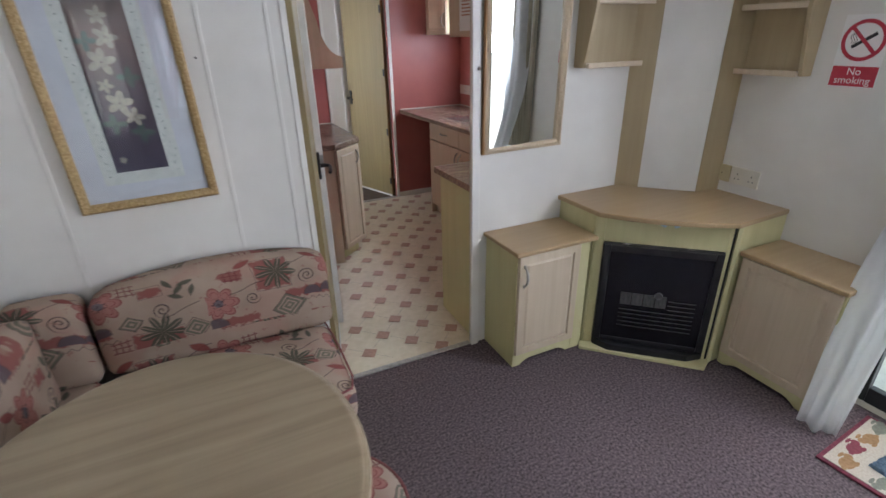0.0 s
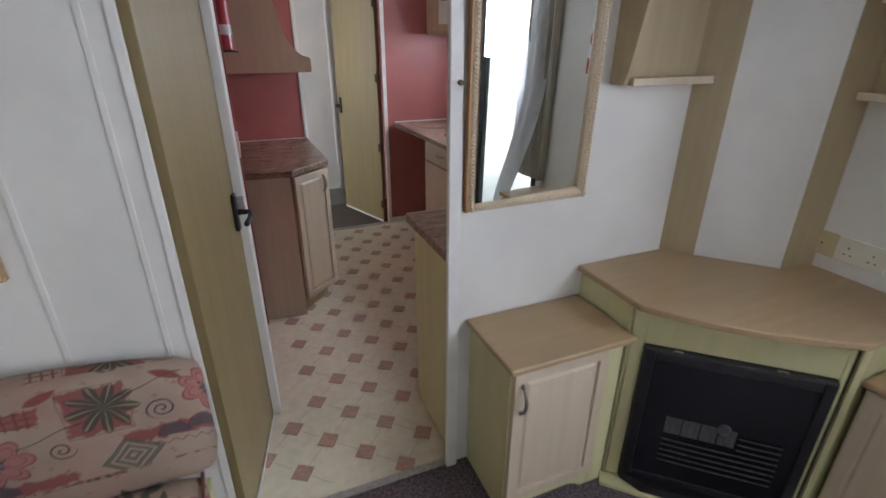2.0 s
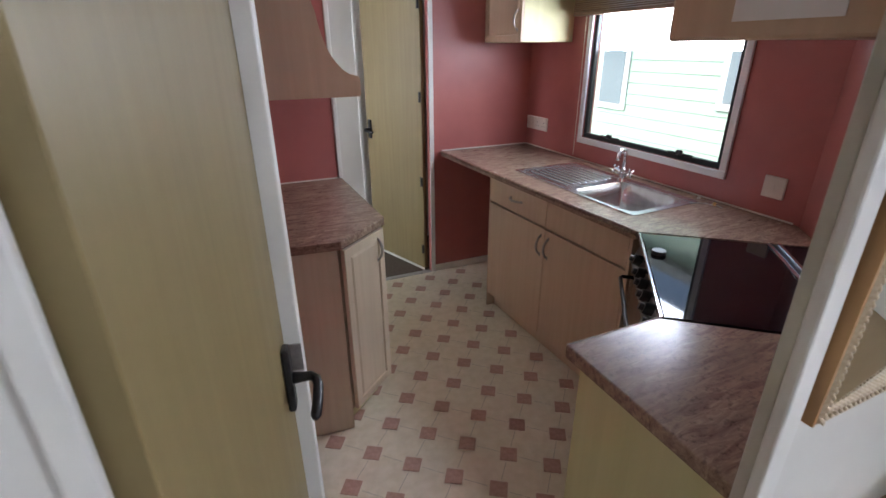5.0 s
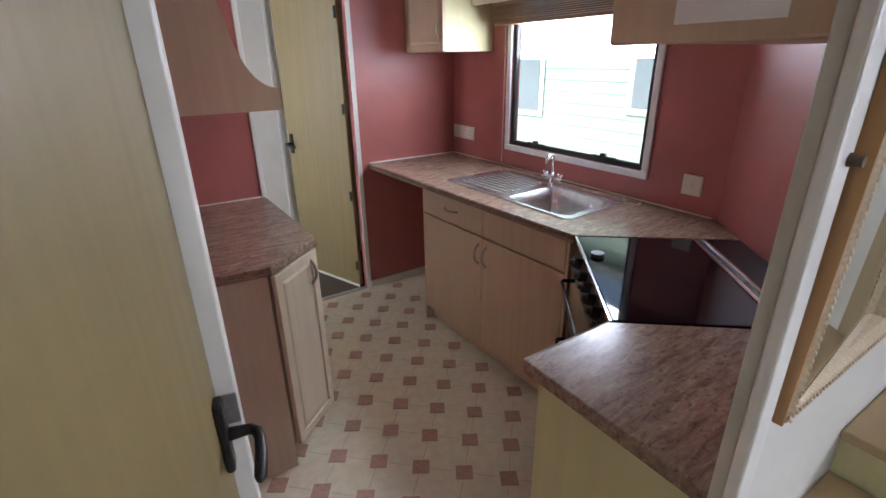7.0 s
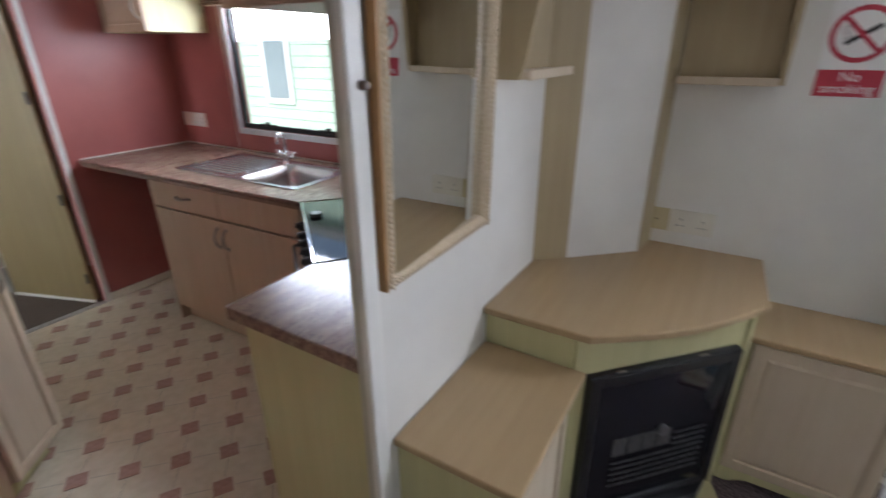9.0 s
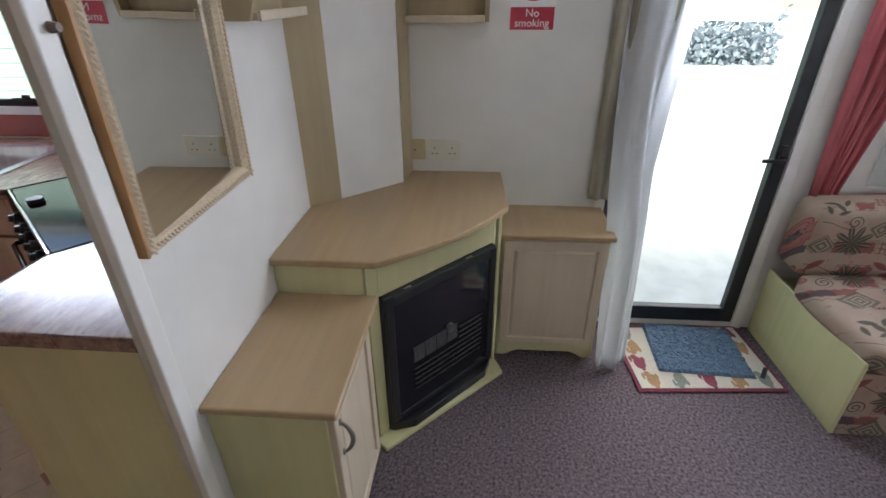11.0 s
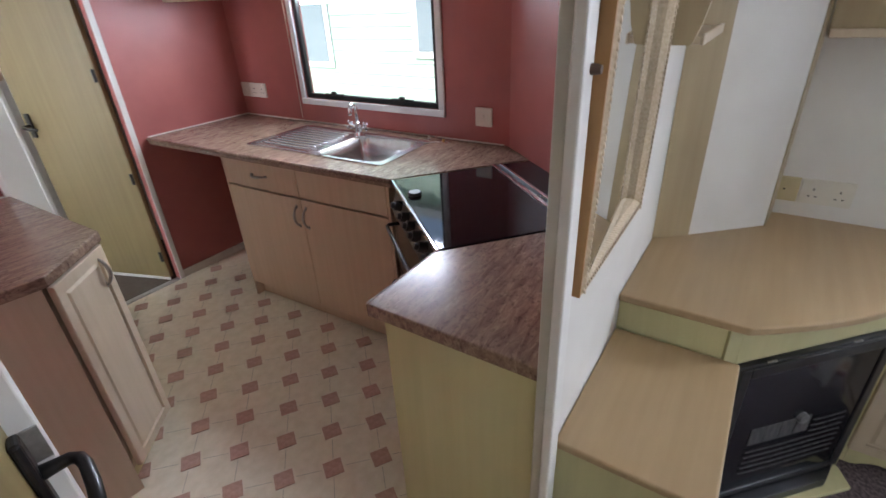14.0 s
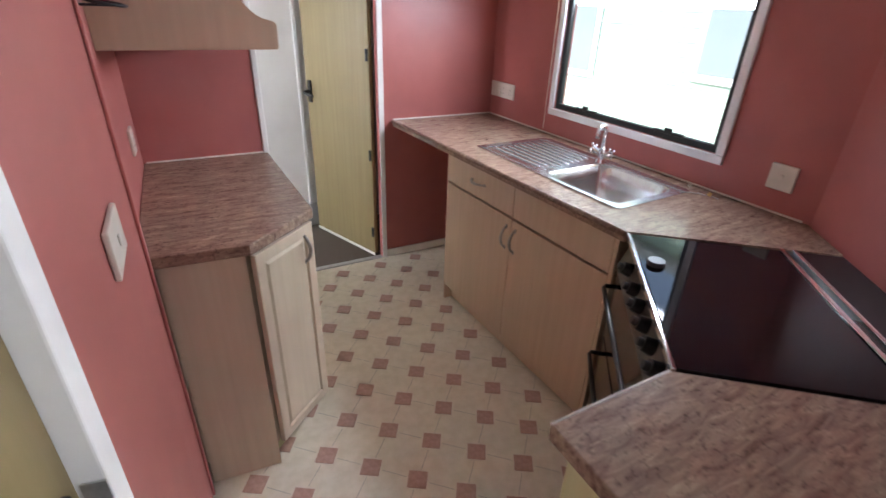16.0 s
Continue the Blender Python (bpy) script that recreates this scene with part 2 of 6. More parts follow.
KWIN = (2.972, 3.905, 1.018, 1.80)
DOOR_E = (0.03, 0.72, 0.03, 1.93)
LWIN = (-2.1, -0.42, 0.86, 1.80)
WWIN = (-2.35, -0.75, 0.88, 1.80)
HWIN = (4.66, 5.10, 0.93, 1.78)
SWIN = (-0.3, 1.9, 0.85, 1.80)
structure("wall_east_lounge", pierced("x", XR, 0.06, Y0, YK, -0.05, TOP, [DOOR_E, LWIN]), CREAM, "cream board side wall of the lounge")
structure("wall_east_kitchen", pierced("x", XR, 0.06, YK, YH + 0.2, -0.05, TOP, [KWIN]), RED, "terracotta painted kitchen side wall")
structure("wall_west", pierced("x", XL - 0.06, 0.06, Y0, YK, -0.05, TOP, [WWIN]), CREAM, "cream board side wall behind the sofa")
structure("wall_south", pierced("y", Y0 - 0.06, 0.06, XL - 0.06, XR + 0.06, -0.05, TOP, [SWIN]), CREAM, "cream board front wall with a wide window")
structure("partition_west", cube(XL, 0.397, YP, YK, 0, TOP), CREAM, "cream wallboard partition behind the sofa")
structure("partition_west_trim", cube(0.3975, 0.420, YP - 0.006, YP + 0.005, 0, TOP, 0.003), WHITE_TRIM, "white upright trim at the kitchen opening", "trim")
for x in (-0.40, 0.128, 0.344):
    structure("panel_seam", cube(x, x + 0.014, YP - 0.004, YP - 0.0005, 0, TOP, 0.0015), CREAM, "cream cover strip on a wallboard seam", "trim")
structure("partition_east", cube(1.186, XR, YP, YK - 0.008, 0, TOP), CREAM, "cream wallboard partition with the mirror")
structure("partition_kitchen_face", cube(1.186, 1.90, YK - 0.0075, YK, 0, TOP), RED, "terracotta board on the kitchen side")
structure("partition_end_post", cube(1.156, 1.1855, YP + 0.0005, YK + 0.002, 0, TOP, 0.003), varied("grey_cream_trim", (0.50, 0.48, 0.41), (0.56, 0.54, 0.47), (8, 8, 8), 4, 0.5), "grey-cream post at the kitchen opening", "trim")
structure("partition_end_trim", cube(1.148, 1.190, YP - 0.020, YP, 0, TOP, 0.004), WHITE_TRIM, "white corner strip on the partition end", "trim")
structure("partition_header", cube(0.4425, 1.149, YP, YK, 1.95, TOP), CREAM, "cream board above the kitchen opening")
structure("wall_corner", prism([(2.464, 2.596), (1.893, 1.909), (1.94, 1.909), (2.464, 2.535)], 0, TOP), RED, "terracotta slanting wall behind the cooker")
structure("wall_passage", prism([(0.588, 2.438), (0.584, 3.19), (0.53, 3.19), (0.53, 2.438)], 0, TOP), RED, "terracotta wall of the kitchen passage")
structure("passage_seam", cube(0.5845, 0.592, 3.165, 3.19, 0, TOP, 0.003), RED, "terracotta cover strip on a wall corner", "trim")
structure("wall_passage_recess", cube(0.50, 0.557, 3.1905, YB, 0, TOP), RED, "terracotta wall beside the cooker hood")
structure("wall_recess_back", cube(0.50, 1.012, YB, YB + 0.04, 0, TOP), RED, "terracotta wall below the cooker hood")
structure("recess_corner_trim", cube(1.0125, 1.036, YB - 0.006, YB + 0.046, 0, TOP, 0.004), WHITE_TRIM, "white corner strip beside the hall", "trim")
structure("wall_recess_side", cube(0.96, 1.012, YB + 0.041, YF + 0.040, 0, TOP), CREAM, "cream wall of the hall")
structure("wall_far", pierced("y", YF, 0.04, 1.013, XR, 0, TOP, [(1.02, 1.712, 0, 1.93)]), RED, "terracotta wall at the far end of the kitchen")
structure("wall_hall_side", cube(XL, 0.9595, YF, YF + 0.04, 0, TOP), CREAM, "cream side wall of the hall")
structure("wall_hall_west", pierced("x", XL - 0.06, 0.06, YF, YH + 0.04, -0.05, TOP, [HWIN]), CREAM, "cream outer wall of the hall")
structure("wall_hall", cube(XL, XR, YH, YH + 0.04, 0, TOP), CREAM, "cream wall at the end of the hall")
structure("hall_skirting", cube(1.013, 1.49, YH - 0.012, YH - 0.0005, 0, 0.17, 0.002), varied("grey_skirting", (0.30, 0.29, 0.27), (0.36, 0.35, 0.33), (9, 9, 9), 4, 0.6), "grey fabric skirting along the hall wall", "baseboard")
structure("hall_wall_strip", cube(1.42, 1.445, YH - 0.014, YH - 0.0005, 0.171, TOP, 0.003), WHITE_TRIM, "white door lining strip in the hall", "trim")
structure("hall_jamb", cube(1.022, 1.046, YF - 0.006, YF + 0.046, 0.006, 1.93, 0.003), WHITE_TRIM, "cream door jamb of the hall doorway", "trim")
structure("kitchen_jamb", cube(1.7125, 1.742, YF - 0.010, YF - 0.0005, 0, 1.96, 0.003), WHITE_TRIM, "white architrave of the hall doorway", "trim")
structure("kitchen_skirting", cube(1.7425, XR, YF - 0.010, YF - 0.0005, 0, 0.05, 0.003), PLASTIC, "narrow cream skirting", "baseboard")
structure("wall_closet", cube(0.36, 0.40, YK, 2.5, 0, TOP), CREAM, "closet wall behind the passage door")

# ---- doors ----
def lever_handle(door, at, turn, mat, flip=1, size=1.0):
    """A back plate with a drooping lever; the plate's face looks along -y of the pose."""
    m = pose(*at, 0, 0, turn)
    h = part("door_handle", cube(-0.016, 0.016, -0.014, 0, -0.068, 0.068, 0.005), mat, door, "black lever handle on a plate", at=m)
    pts = [(0, -0.008, 0.0), (0, -0.028, 0.0), (0, -0.046, 0.0), (0.008 * flip, -0.056, -0.001), (0.024 * flip, -0.060, -0.004), (0.06 * flip, -0.060, -0.010), (0.094 * flip, -0.058, -0.012), (0.102 * flip, -0.057, -0.012)]
    part("lever", tube(pts, [0.012, 0.010, 0.009, 0.009, 0.009, 0.0095, 0.0095, 0.006], seg=14), mat, h, smooth=True, at=m)
    return h


def hinge(door, at, turn):
    m = pose(*at, 0, 0, turn)
    bm = cube(-0.012, 0.012, -0.003, 0, -0.032, 0.032, 0.001)
    cyl(bm, (0, -0.004, -0.032), (0, -0.004, 0.032), 0.005, seg=10)
    part("hinge", bm, BLACK, door, "dark metal hinge", at=m)


# closed door in the passage wall, set back in its lining
A, B = Vector((0.444, 1.8745, 0)), Vector((0.556, 2.398, 0))
dd = (B - A).normalized()
dang = math.degrees(math.atan2(dd.y, dd.x))
W = (B - A).length
md = pose(A.x, A.y, 0, 0, 0, dang)
door_c = tagged(part("door_1", cube(0.0, W, 0, 0.03, 0.012, 1.93, 0.002), OLIVE, at=md), "closed yellow-brown wood effect door in the passage", "door", "", "structure")
lever_handle(door_c, tuple(md @ Vector((W - 0.045, -0.0005, 0.955))), dang, BLACK, -1)
lining = structure("door_lining_far", cube(W + 0.002, W + 0.038, -0.030, 0.03, 0, TOP, 0.003), WHITE_TRIM, "white door lining with a latch plate", "trim")
lining.data.transform(md)
part("latch_plate", cube(W - 0.0012, W + 0.0015, -0.030, -0.004, 0.94, 1.0, 0.0005), bpy.data.materials["aluminium_strip"], lining, "small metal latch plate", at=md)
structure("door_bottom_strip", cube(0.0, W, -0.006, -0.001, 0, 0.010, 0.001), WHITE_TRIM, "white strip below the door", "trim").data.transform(md)

# hall door, open into the hall
hang = math.degrees(math.atan2(5.155 - 4.572, 1.492 - 1.708))
mh = pose(1.708, 4.572, 0, 0, 0, hang)
door_h = tagged(part("door_2", cube(0.0, 0.622, 0, 0.03, 0.012, 1.90, 0.002), OLIVE, at=mh), "open yellow-brown wood effect door to the hall", "door", "", "structure")
lever_handle(door_h, tuple(mh @ Vector((0.575, 0.0305, 0.965))), hang + 180, BLACK, 1)
for z in (0.16, 0.665, 1.225, 1.77):
    hinge(door_h, tuple(mh @ Vector((0.014, 0.0305, z))), hang + 180)
structure("door_2_bottom_strip", cube(0.0, 0.62, 0.0305, 0.036, -0.003, 0.014, 0.001), WHITE_TRIM, "pale strip along the foot of the hall door", "trim").data.transform(mh)


# ---- windows and outer door ----
def upright_window(name, axis, at, u0, u1, z0, z1, inward, label, trim=0.034):
    """A window in a wall along y (axis x): room-side white surround, black sash and a pane."""
    w = tagged(new(name), label, "window", "", "structure")

    def b(nm, du0, du1, dz0, dz1, d0, d1, mat, bev=0.003, lab=""):
        lo, hi = at + inward * d0, at + inward * d1
        bm = cube(min(lo, hi), max(lo, hi), du0, du1, dz0, dz1, bev) if axis == "x" else cube(du0, du1, min(lo, hi), max(lo, hi), dz0, dz1, bev)
        return part(nm, bm, mat, w, lab)
    e = 0.0008
    b("window_frame", u0 - trim, u1 + trim, z0 - trim, z0 - e, 0.0005, 0.014, UPVC)
    b("window_frame", u0 - trim, u1 + trim, z1 + e, z1 + trim, 0.0005, 0.014, UPVC)
    b("window_frame", u0 - trim, u0 - e, z0, z1, 0.0005, 0.013, UPVC)
    b("window_frame", u1 + e, u1 + trim, z0, z1, 0.0005, 0.013, UPVC)
    g = 0.026
    b("sash", u0 + e, u1 - e, z0 + e, z0 + g, -0.030, -0.004, RUBBER, 0.003, "black rubber sash")
    b("sash", u0 + e, u1 - e, z1 - g, z1 - e, -0.030, -0.004, RUBBER)
    b("sash", u0 + e, u0 + g, z0 + g, z1 - g, -0.030, -0.005, RUBBER)
    b("sash", u1 - g, u1 - e, z0 + g, z1 - g, -0.030, -0.005, RUBBER)
    p = b("pane", u0 + g - 0.002, u1 - g + 0.002, z0 + g - 0.002, z1 - g + 0.002, -0.024, -0.020, GLASS, 0, "clear window glass")
    p.visible_shadow = False
    return w


kw = upright_window("window_1", "x", XR, *KWIN, -1, "white framed kitchen window with a black sash")
for y in (3.20, 3.68):
    bm = cube(XR - 0.004, XR + 0.012, y - 0.07, y + 0.07, 1.040, 1.052, 0.003)
    box(bm, XR - 0.012, XR + 0.002, y - 0.02, y + 0.012, 1.044, 1.066, 0.003)
    part("window_stay", bm, BLACK, kw, "black window stay")
upright_window("window_2", "x", XR, *LWIN, -1, "lounge window beside the outer door")
upright_window("window_3", "x", XL, *WWIN, 1, "lounge window behind the sofa")
upright_window("window_5", "x", XL, *HWIN, 1, "narrow window at the end of the hall")
upright_window("window_4", "y", Y0, *SWIN, 1, "wide front window of the lounge")

od = tagged(new("door_3"), "glazed outer door with a dark frame", "door", "", "structure")
y0, y1, z0, z1 = DOOR_E
DARKFR = varied("dark_grey_aluminium", (0.012, 0.014, 0.017), (0.022, 0.025, 0.03), (9, 9, 9), 4, 0.4)
for nm, a in (("door_frame", (y0 + 0.001, y0 + 0.055, z0, z1)), ("door_frame", (y1 - 0.055, y1 - 0.001, z0, z1)), ("door_rail", (y0 + 0.056, y1 - 0.056, z0, z0 + 0.075)), ("door_rail", (y0 + 0.056, y1 - 0.056, z1 - 0.08, z1))):
    part(nm, cube(XR - 0.004, XR + 0.036, *a, 0.004), DARKFR, od)
gp = part("pane", cube(XR + 0.012, XR + 0.017, y0 + 0.054, y1 - 0.054, z0 + 0.074, z1 - 0.079), GLASS, od, "clear door glass")
gp.visible_shadow = False
hd = part("door_handle", cube(XR - 0.018, XR - 0.004, y0 + 0.018, y0 + 0.044, 0.76, 0.90, 0.004), BLACK, od, "black lever handle")
part("lever", tube([(XR - 0.015, y0 + 0.03, 0.85), (XR - 0.045, y0 + 0.032, 0.85), (XR - 0.055, y0 + 0.045, 0.85), (XR - 0.056, y0 + 0.125, 0.848)], 0.008), BLACK, hd, smooth=True)
for nm, a in (("outer_door_trim", (y0 - 0.045, y0 - 0.001)), ("outer_door_trim", (y1 + 0.001, y1 + 0.045))):
    structure(nm, cube(XR - 0.012, XR - 0.0005, *a, 0, 1.97, 0.003), WHITE_TRIM, "white trim beside the outer door", "trim")


# ---- patterned fabric ----
def fabric(name, turned=False):
    """Beige and pink cloth printed with red flowers, grey-green leaves and dark outlines."""
    m, t, b = node_mat(name, (0.4, 0.3, 0.24), 0.9, 0, 0.15)
    N, L = t.nodes.new, t.links.new

    def mth(op, a, c=None, d=None):
        n = N("ShaderNodeMath")
        n.operation = op
        for i, v in enumerate((a, c, d)):
            if v is None:
                continue
            if isinstance(v, (int, float)):
                n.inputs[i].default_value = v
            else:
                L(v, n.inputs[i])
        return n.outputs[0]

    def blend(f, a, c):
        n = N("ShaderNodeMix")
        n.data_type = "RGBA"
        L(f, n.inputs[0])
        for i, v in ((6, a), (7, c)):
            if isinstance(v, tuple):
                n.inputs[i].default_value = (*v, 1)
            else:
                L(v, n.inputs[i])
        return n.outputs[2]

    co = N("ShaderNodeTexCoord")
    sep = N("ShaderNodeSeparateXYZ")
    L(co.outputs["Object"], sep.inputs[0])
    along, across = (sep.outputs[1], sep.outputs[0]) if turned else (sep.outputs[0], sep.outputs[1])
    u = mth("MULTIPLY", mth("ADD", along, mth("MULTIPLY", across, 0.31)), 0.75)
    v = mth("MULTIPLY", mth("ADD", sep.outputs[2], mth("MULTIPLY", across, 0.95)), 0.75)
    com = N("ShaderNodeCombineXYZ")
    L(u, com.inputs[0])
    L(v, com.inputs[1])
    uv = com.outputs[0]

    def noise_at(scale, detail=3, off=0.0):
        n = N("ShaderNodeTexNoise")
        n.inputs["Scale"].default_value, n.inputs["Detail"].default_value = scale, detail
        mp = N("ShaderNodeMapping")
        mp.inputs["Location"].default_value = (off, off * 0.7, 0)
        L(uv, mp.inputs[0])
        L(mp.outputs[0], n.inputs["Vector"])
        return n.outputs[0]

    def step(x, edge, soft=0.02):
        return mth("SMOOTH_MIN", 1.0, mth("MAXIMUM", 0.0, mth("DIVIDE", mth("SUBTRACT", x, edge), soft)), 0.01)

    # the print repeats every 0.80 m across and 0.32 m up (drawn at three quarters), each row set off sideways from the last
    TW, TH = 0.60, 0.24
    row = mth("FLOOR", mth("DIVIDE", v, TH))
    tu = mth("FLOORED_MODULO", mth("ADD", mth("ADD", u, mth("MULTIPLY", row, 0.26)), mth("MULTIPLY", noise_at(14, 2, 3.0), 0.014)), TW)
    tv = mth("FLOORED_MODULO", mth("ADD", v, mth("MULTIPLY", noise_at(14, 2, 7.0), 0.014)), TH)

    def local(cx, cy, turn=0.0):
        x, y = mth("SUBTRACT", tu, cx), mth("SUBTRACT", tv, cy)
        c, s = math.cos(turn), math.sin(turn)
        if not turn:
            return x, y
        return mth("ADD", mth("MULTIPLY", x, c), mth("MULTIPLY", y, s)), mth("SUBTRACT", mth("MULTIPLY", y, c), mth("MULTIPLY", x, s))

    def inside(d, soft=0.002):
        """1 where the distance d is negative."""
        return step(mth("MULTIPLY", d, -1.0), 0.0, soft)

    def ring(d, w=0.0022):
        return inside(mth("SUBTRACT", mth("ABSOLUTE", d), w))

    def lay(mask, colour, amount=0.9):
        nonlocal base
        base = blend(mth("MULTIPLY", mask, amount), base, colour)

    def rect(cx, cy, hx, hy, turn=0.0):
        x, y = local(cx, cy, turn)
        return mth("MAXIMUM", mth("SUBTRACT", mth("ABSOLUTE", x), hx), mth("SUBTRACT", mth("ABSOLUTE", y), hy))

    def polar(cx, cy, turn=0.0):
        x, y = local(cx, cy, turn)
        r = mth("SQRT", mth("ADD", mth("MULTIPLY", x, x), mth("MULTIPLY", y, y)))
        return r, mth("ARCTAN2", y, x)

    def lobes(cx, cy, n, r0, amp, turn=0.0):
        r, a = polar(cx, cy, turn)
        return mth("SUBTRACT", r, mth("ADD", r0, mth("MULTIPLY", mth("ABSOLUTE", mth("COSINE", mth("MULTIPLY", a, n / 2))), amp))), r

    def leaf(cx, cy, ln, wd, turn):
        """A pointed leaf: the overlap of two arcs."""
        x, y = local(cx, cy, turn)
        q = mth("DIVIDE", x, ln)
        return mth("SUBTRACT", mth("ABSOLUTE", y), mth("MULTIPLY", mth("SUBTRACT", 1.0, mth("MULTIPLY", q, q)), wd)), y

    CLOTH_RED, CLOTH_DARK, CLOTH_GREEN, CLOTH_PALE = (0.22, 0.050, 0.046), (0.040, 0.028, 0.032), (0.070, 0.078, 0.054), (0.44, 0.30, 0.24)
    base = blend(noise_at(9, 5), (0.26, 0.180, 0.135), (0.47, 0.365, 0.285))
    base = blend(mth("MULTIPLY", step(noise_at(6.5, 3, 4.0), 0.52, 0.08), 0.30), base, (0.40, 0.20, 0.16))
    base = blend(mth("MULTIPLY", step(noise_at(38, 4, 9.0), 0.64, 0.03), 0.35), base, CLOTH_RED)
    # red blocks with worn edges
    worn = mth("MULTIPLY", mth("SUBTRACT", noise_at(60, 3, 2.0), 0.5), 0.03)
    for cx, cy, hx, hy in ((0.185, 0.155, 0.048, 0.052), (0.29, 0.075, 0.085, 0.017), (0.48, 0.170, 0.026, 0.018), (0.075, 0.165, 0.032, 0.020), (0.475, 0.025, 0.060, 0.022), (0.075, 0.020, 0.055, 0.014)):
        d = mth("ADD", rect(cx, cy, hx, hy), worn)
        lay(inside(d, 0.004), CLOTH_RED, 0.78)
    for cx, cy, hx, hy in ((0.185, 0.155, 0.050, 0.054), (0.48, 0.170, 0.028, 0.020), (0.475, 0.025, 0.062, 0.024)):
        lay(ring(rect(cx, cy, hx, hy), 0.0016), CLOTH_DARK, 0.7)
    # crossed lines
    for cx, cy in ((0.430, 0.190), (0.075, 0.165), (0.385, 0.022)):
        x, y = local(cx, cy)
        grid = mth("MAXIMUM", mth("COSINE", mth("MULTIPLY", x, 420.0)), mth("COSINE", mth("MULTIPLY", y, 420.0)))
        lay(mth("MULTIPLY", inside(rect(cx, cy, 0.024, 0.022)), step(grid, 0.72, 0.1)), (0.16, 0.04, 0.045), 0.8)
    # big veined leaves
    for cx, cy, turn in ((0.195, 0.155, 0.5), (0.485, 0.040, 1.2)):
        d, r = lobes(cx, cy, 9, 0.020, 0.036, turn)
        lay(inside(d), CLOTH_GREEN)
        lay(ring(d, 0.0018), CLOTH_DARK)
        r, a = polar(cx, cy, turn)
        lay(mth("MULTIPLY", inside(d), step(mth("ABSOLUTE", mth("COSINE", mth("MULTIPLY", a, 4.5))), 0.975, 0.01)), CLOTH_PALE, 0.5)
    # double-petalled flowers
    for cx, cy in ((0.365, 0.160), (0.030, 0.085)):
        d, r = lobes(cx, cy, 7, 0.034, 0.018)
        lay(inside(d), (0.36, 0.15, 0.13))
        lay(ring(d, 0.0028), CLOTH_RED)
        lay(ring(mth("ADD", d, 0.012), 0.0022), CLOTH_RED)
        lay(ring(mth("ADD", d, 0.004), 0.0010), CLOTH_DARK, 0.6)
        lay(inside(mth("SUBTRACT", r, 0.014)), (0.13, 0.12, 0.13))
        lay(mth("MULTIPLY", inside(mth("SUBTRACT", r, 0.022)), step(noise_at(150, 1), 0.55, 0.05)), CLOTH_DARK, 0.8)
    # spirals and stems
    for cx, cy, big, turn in ((0.280, 0.125, 0.026, 0.3), (0.500, 0.105, 0.022, 2.0), (0.120, 0.085, 0.022, 4.0)):
        r, a = polar(cx, cy, turn)
        turns = mth("FRACT", mth("SUBTRACT", mth("DIVIDE", r, 0.012), mth("DIVIDE", a, 2 * math.pi)))
        near = mth("SUBTRACT", 0.17, mth("ABSOLUTE", mth("SUBTRACT", turns, 0.5)))
        lay(mth("MULTIPLY", step(near, 0.0, 0.06), inside(mth("SUBTRACT", r, big))), CLOTH_DARK, 0.8)
    for cx, cy, hx, amp, freq in ((0.270, 0.190, 0.060, 0.018, 26), (0.545, 0.095, 0.045, 0.014, 30), (0.110, 0.120, 0.050, 0.012, 32)):
        x, y = local(cx, cy)
        d = mth("SUBTRACT", y, mth("MULTIPLY", mth("SINE", mth("MULTIPLY", x, freq)), amp))
        lay(mth("MULTIPLY", ring(d, 0.0022), inside(mth("SUBTRACT", mth("ABSOLUTE", x), hx))), CLOTH_DARK, 0.8)
    # single leaves
    for cx, cy, ln, wd, turn, col in ((0.300, 0.205, 0.030, 0.011, -0.6, CLOTH_RED), (0.545, 0.160, 0.022, 0.008, 0.9, CLOTH_GREEN), (0.565, 0.180, 0.022, 0.008, 0.3, CLOTH_GREEN), (0.525, 0.185, 0.020, 0.008, 2.0, CLOTH_GREEN), (0.535, 0.138, 0.020, 0.007, -0.4, CLOTH_GREEN), (0.575, 0.150, 0.020, 0.007, 1.3, CLOTH_GREEN), (0.115, 0.205, 0.028, 0.010, 0.5, CLOTH_RED)):
        d, y = leaf(cx, cy, ln, wd, turn)
        lay(inside(d), col)
        lay(ring(d, 0.0013), CLOTH_DARK, 0.8)
    # nested diamonds, arches and zigzags
    for cx, cy, big in ((0.215, 0.035, 0.044), (0.420, 0.085, 0.026), (0.565, 0.030, 0.034)):
        x, y = local(cx, cy, 0.12)
        m1 = mth("ADD", mth("MULTIPLY", mth("ABSOLUTE", x), 0.85), mth("ABSOLUTE", y))
        lay(inside(mth("SUBTRACT", m1, big)), (0.13, 0.13, 0.095))
        lay(mth("MULTIPLY", inside(mth("SUBTRACT", m1, big)), step(mth("SINE", mth("MULTIPLY", m1, 2 * math.pi / 0.014)), 0.1, 0.3)), CLOTH_PALE, 0.7)
        lay(ring(mth("SUBTRACT", m1, big), 0.002), CLOTH_DARK)
    for cx, cy in ((0.290, 0.060), (0.345, 0.068), (0.015, 0.010)):
        r, a = polar(cx, cy)
        x, y = local(cx, cy)
        lay(mth("MULTIPLY", inside(mth("SUBTRACT", r, 0.030)), step(y, 0.0, 0.002)), (0.095, 0.075, 0.085))
        lay(mth("MULTIPLY", ring(mth("SUBTRACT", r, 0.030), 0.0016), step(y, 0.0, 0.002)), CLOTH_DARK)
    x, y = local(0.32, 0.040)
    zig = mth("SUBTRACT", y, mth("MULTIPLY", mth("PINGPONG", x, 0.012), 0.9))
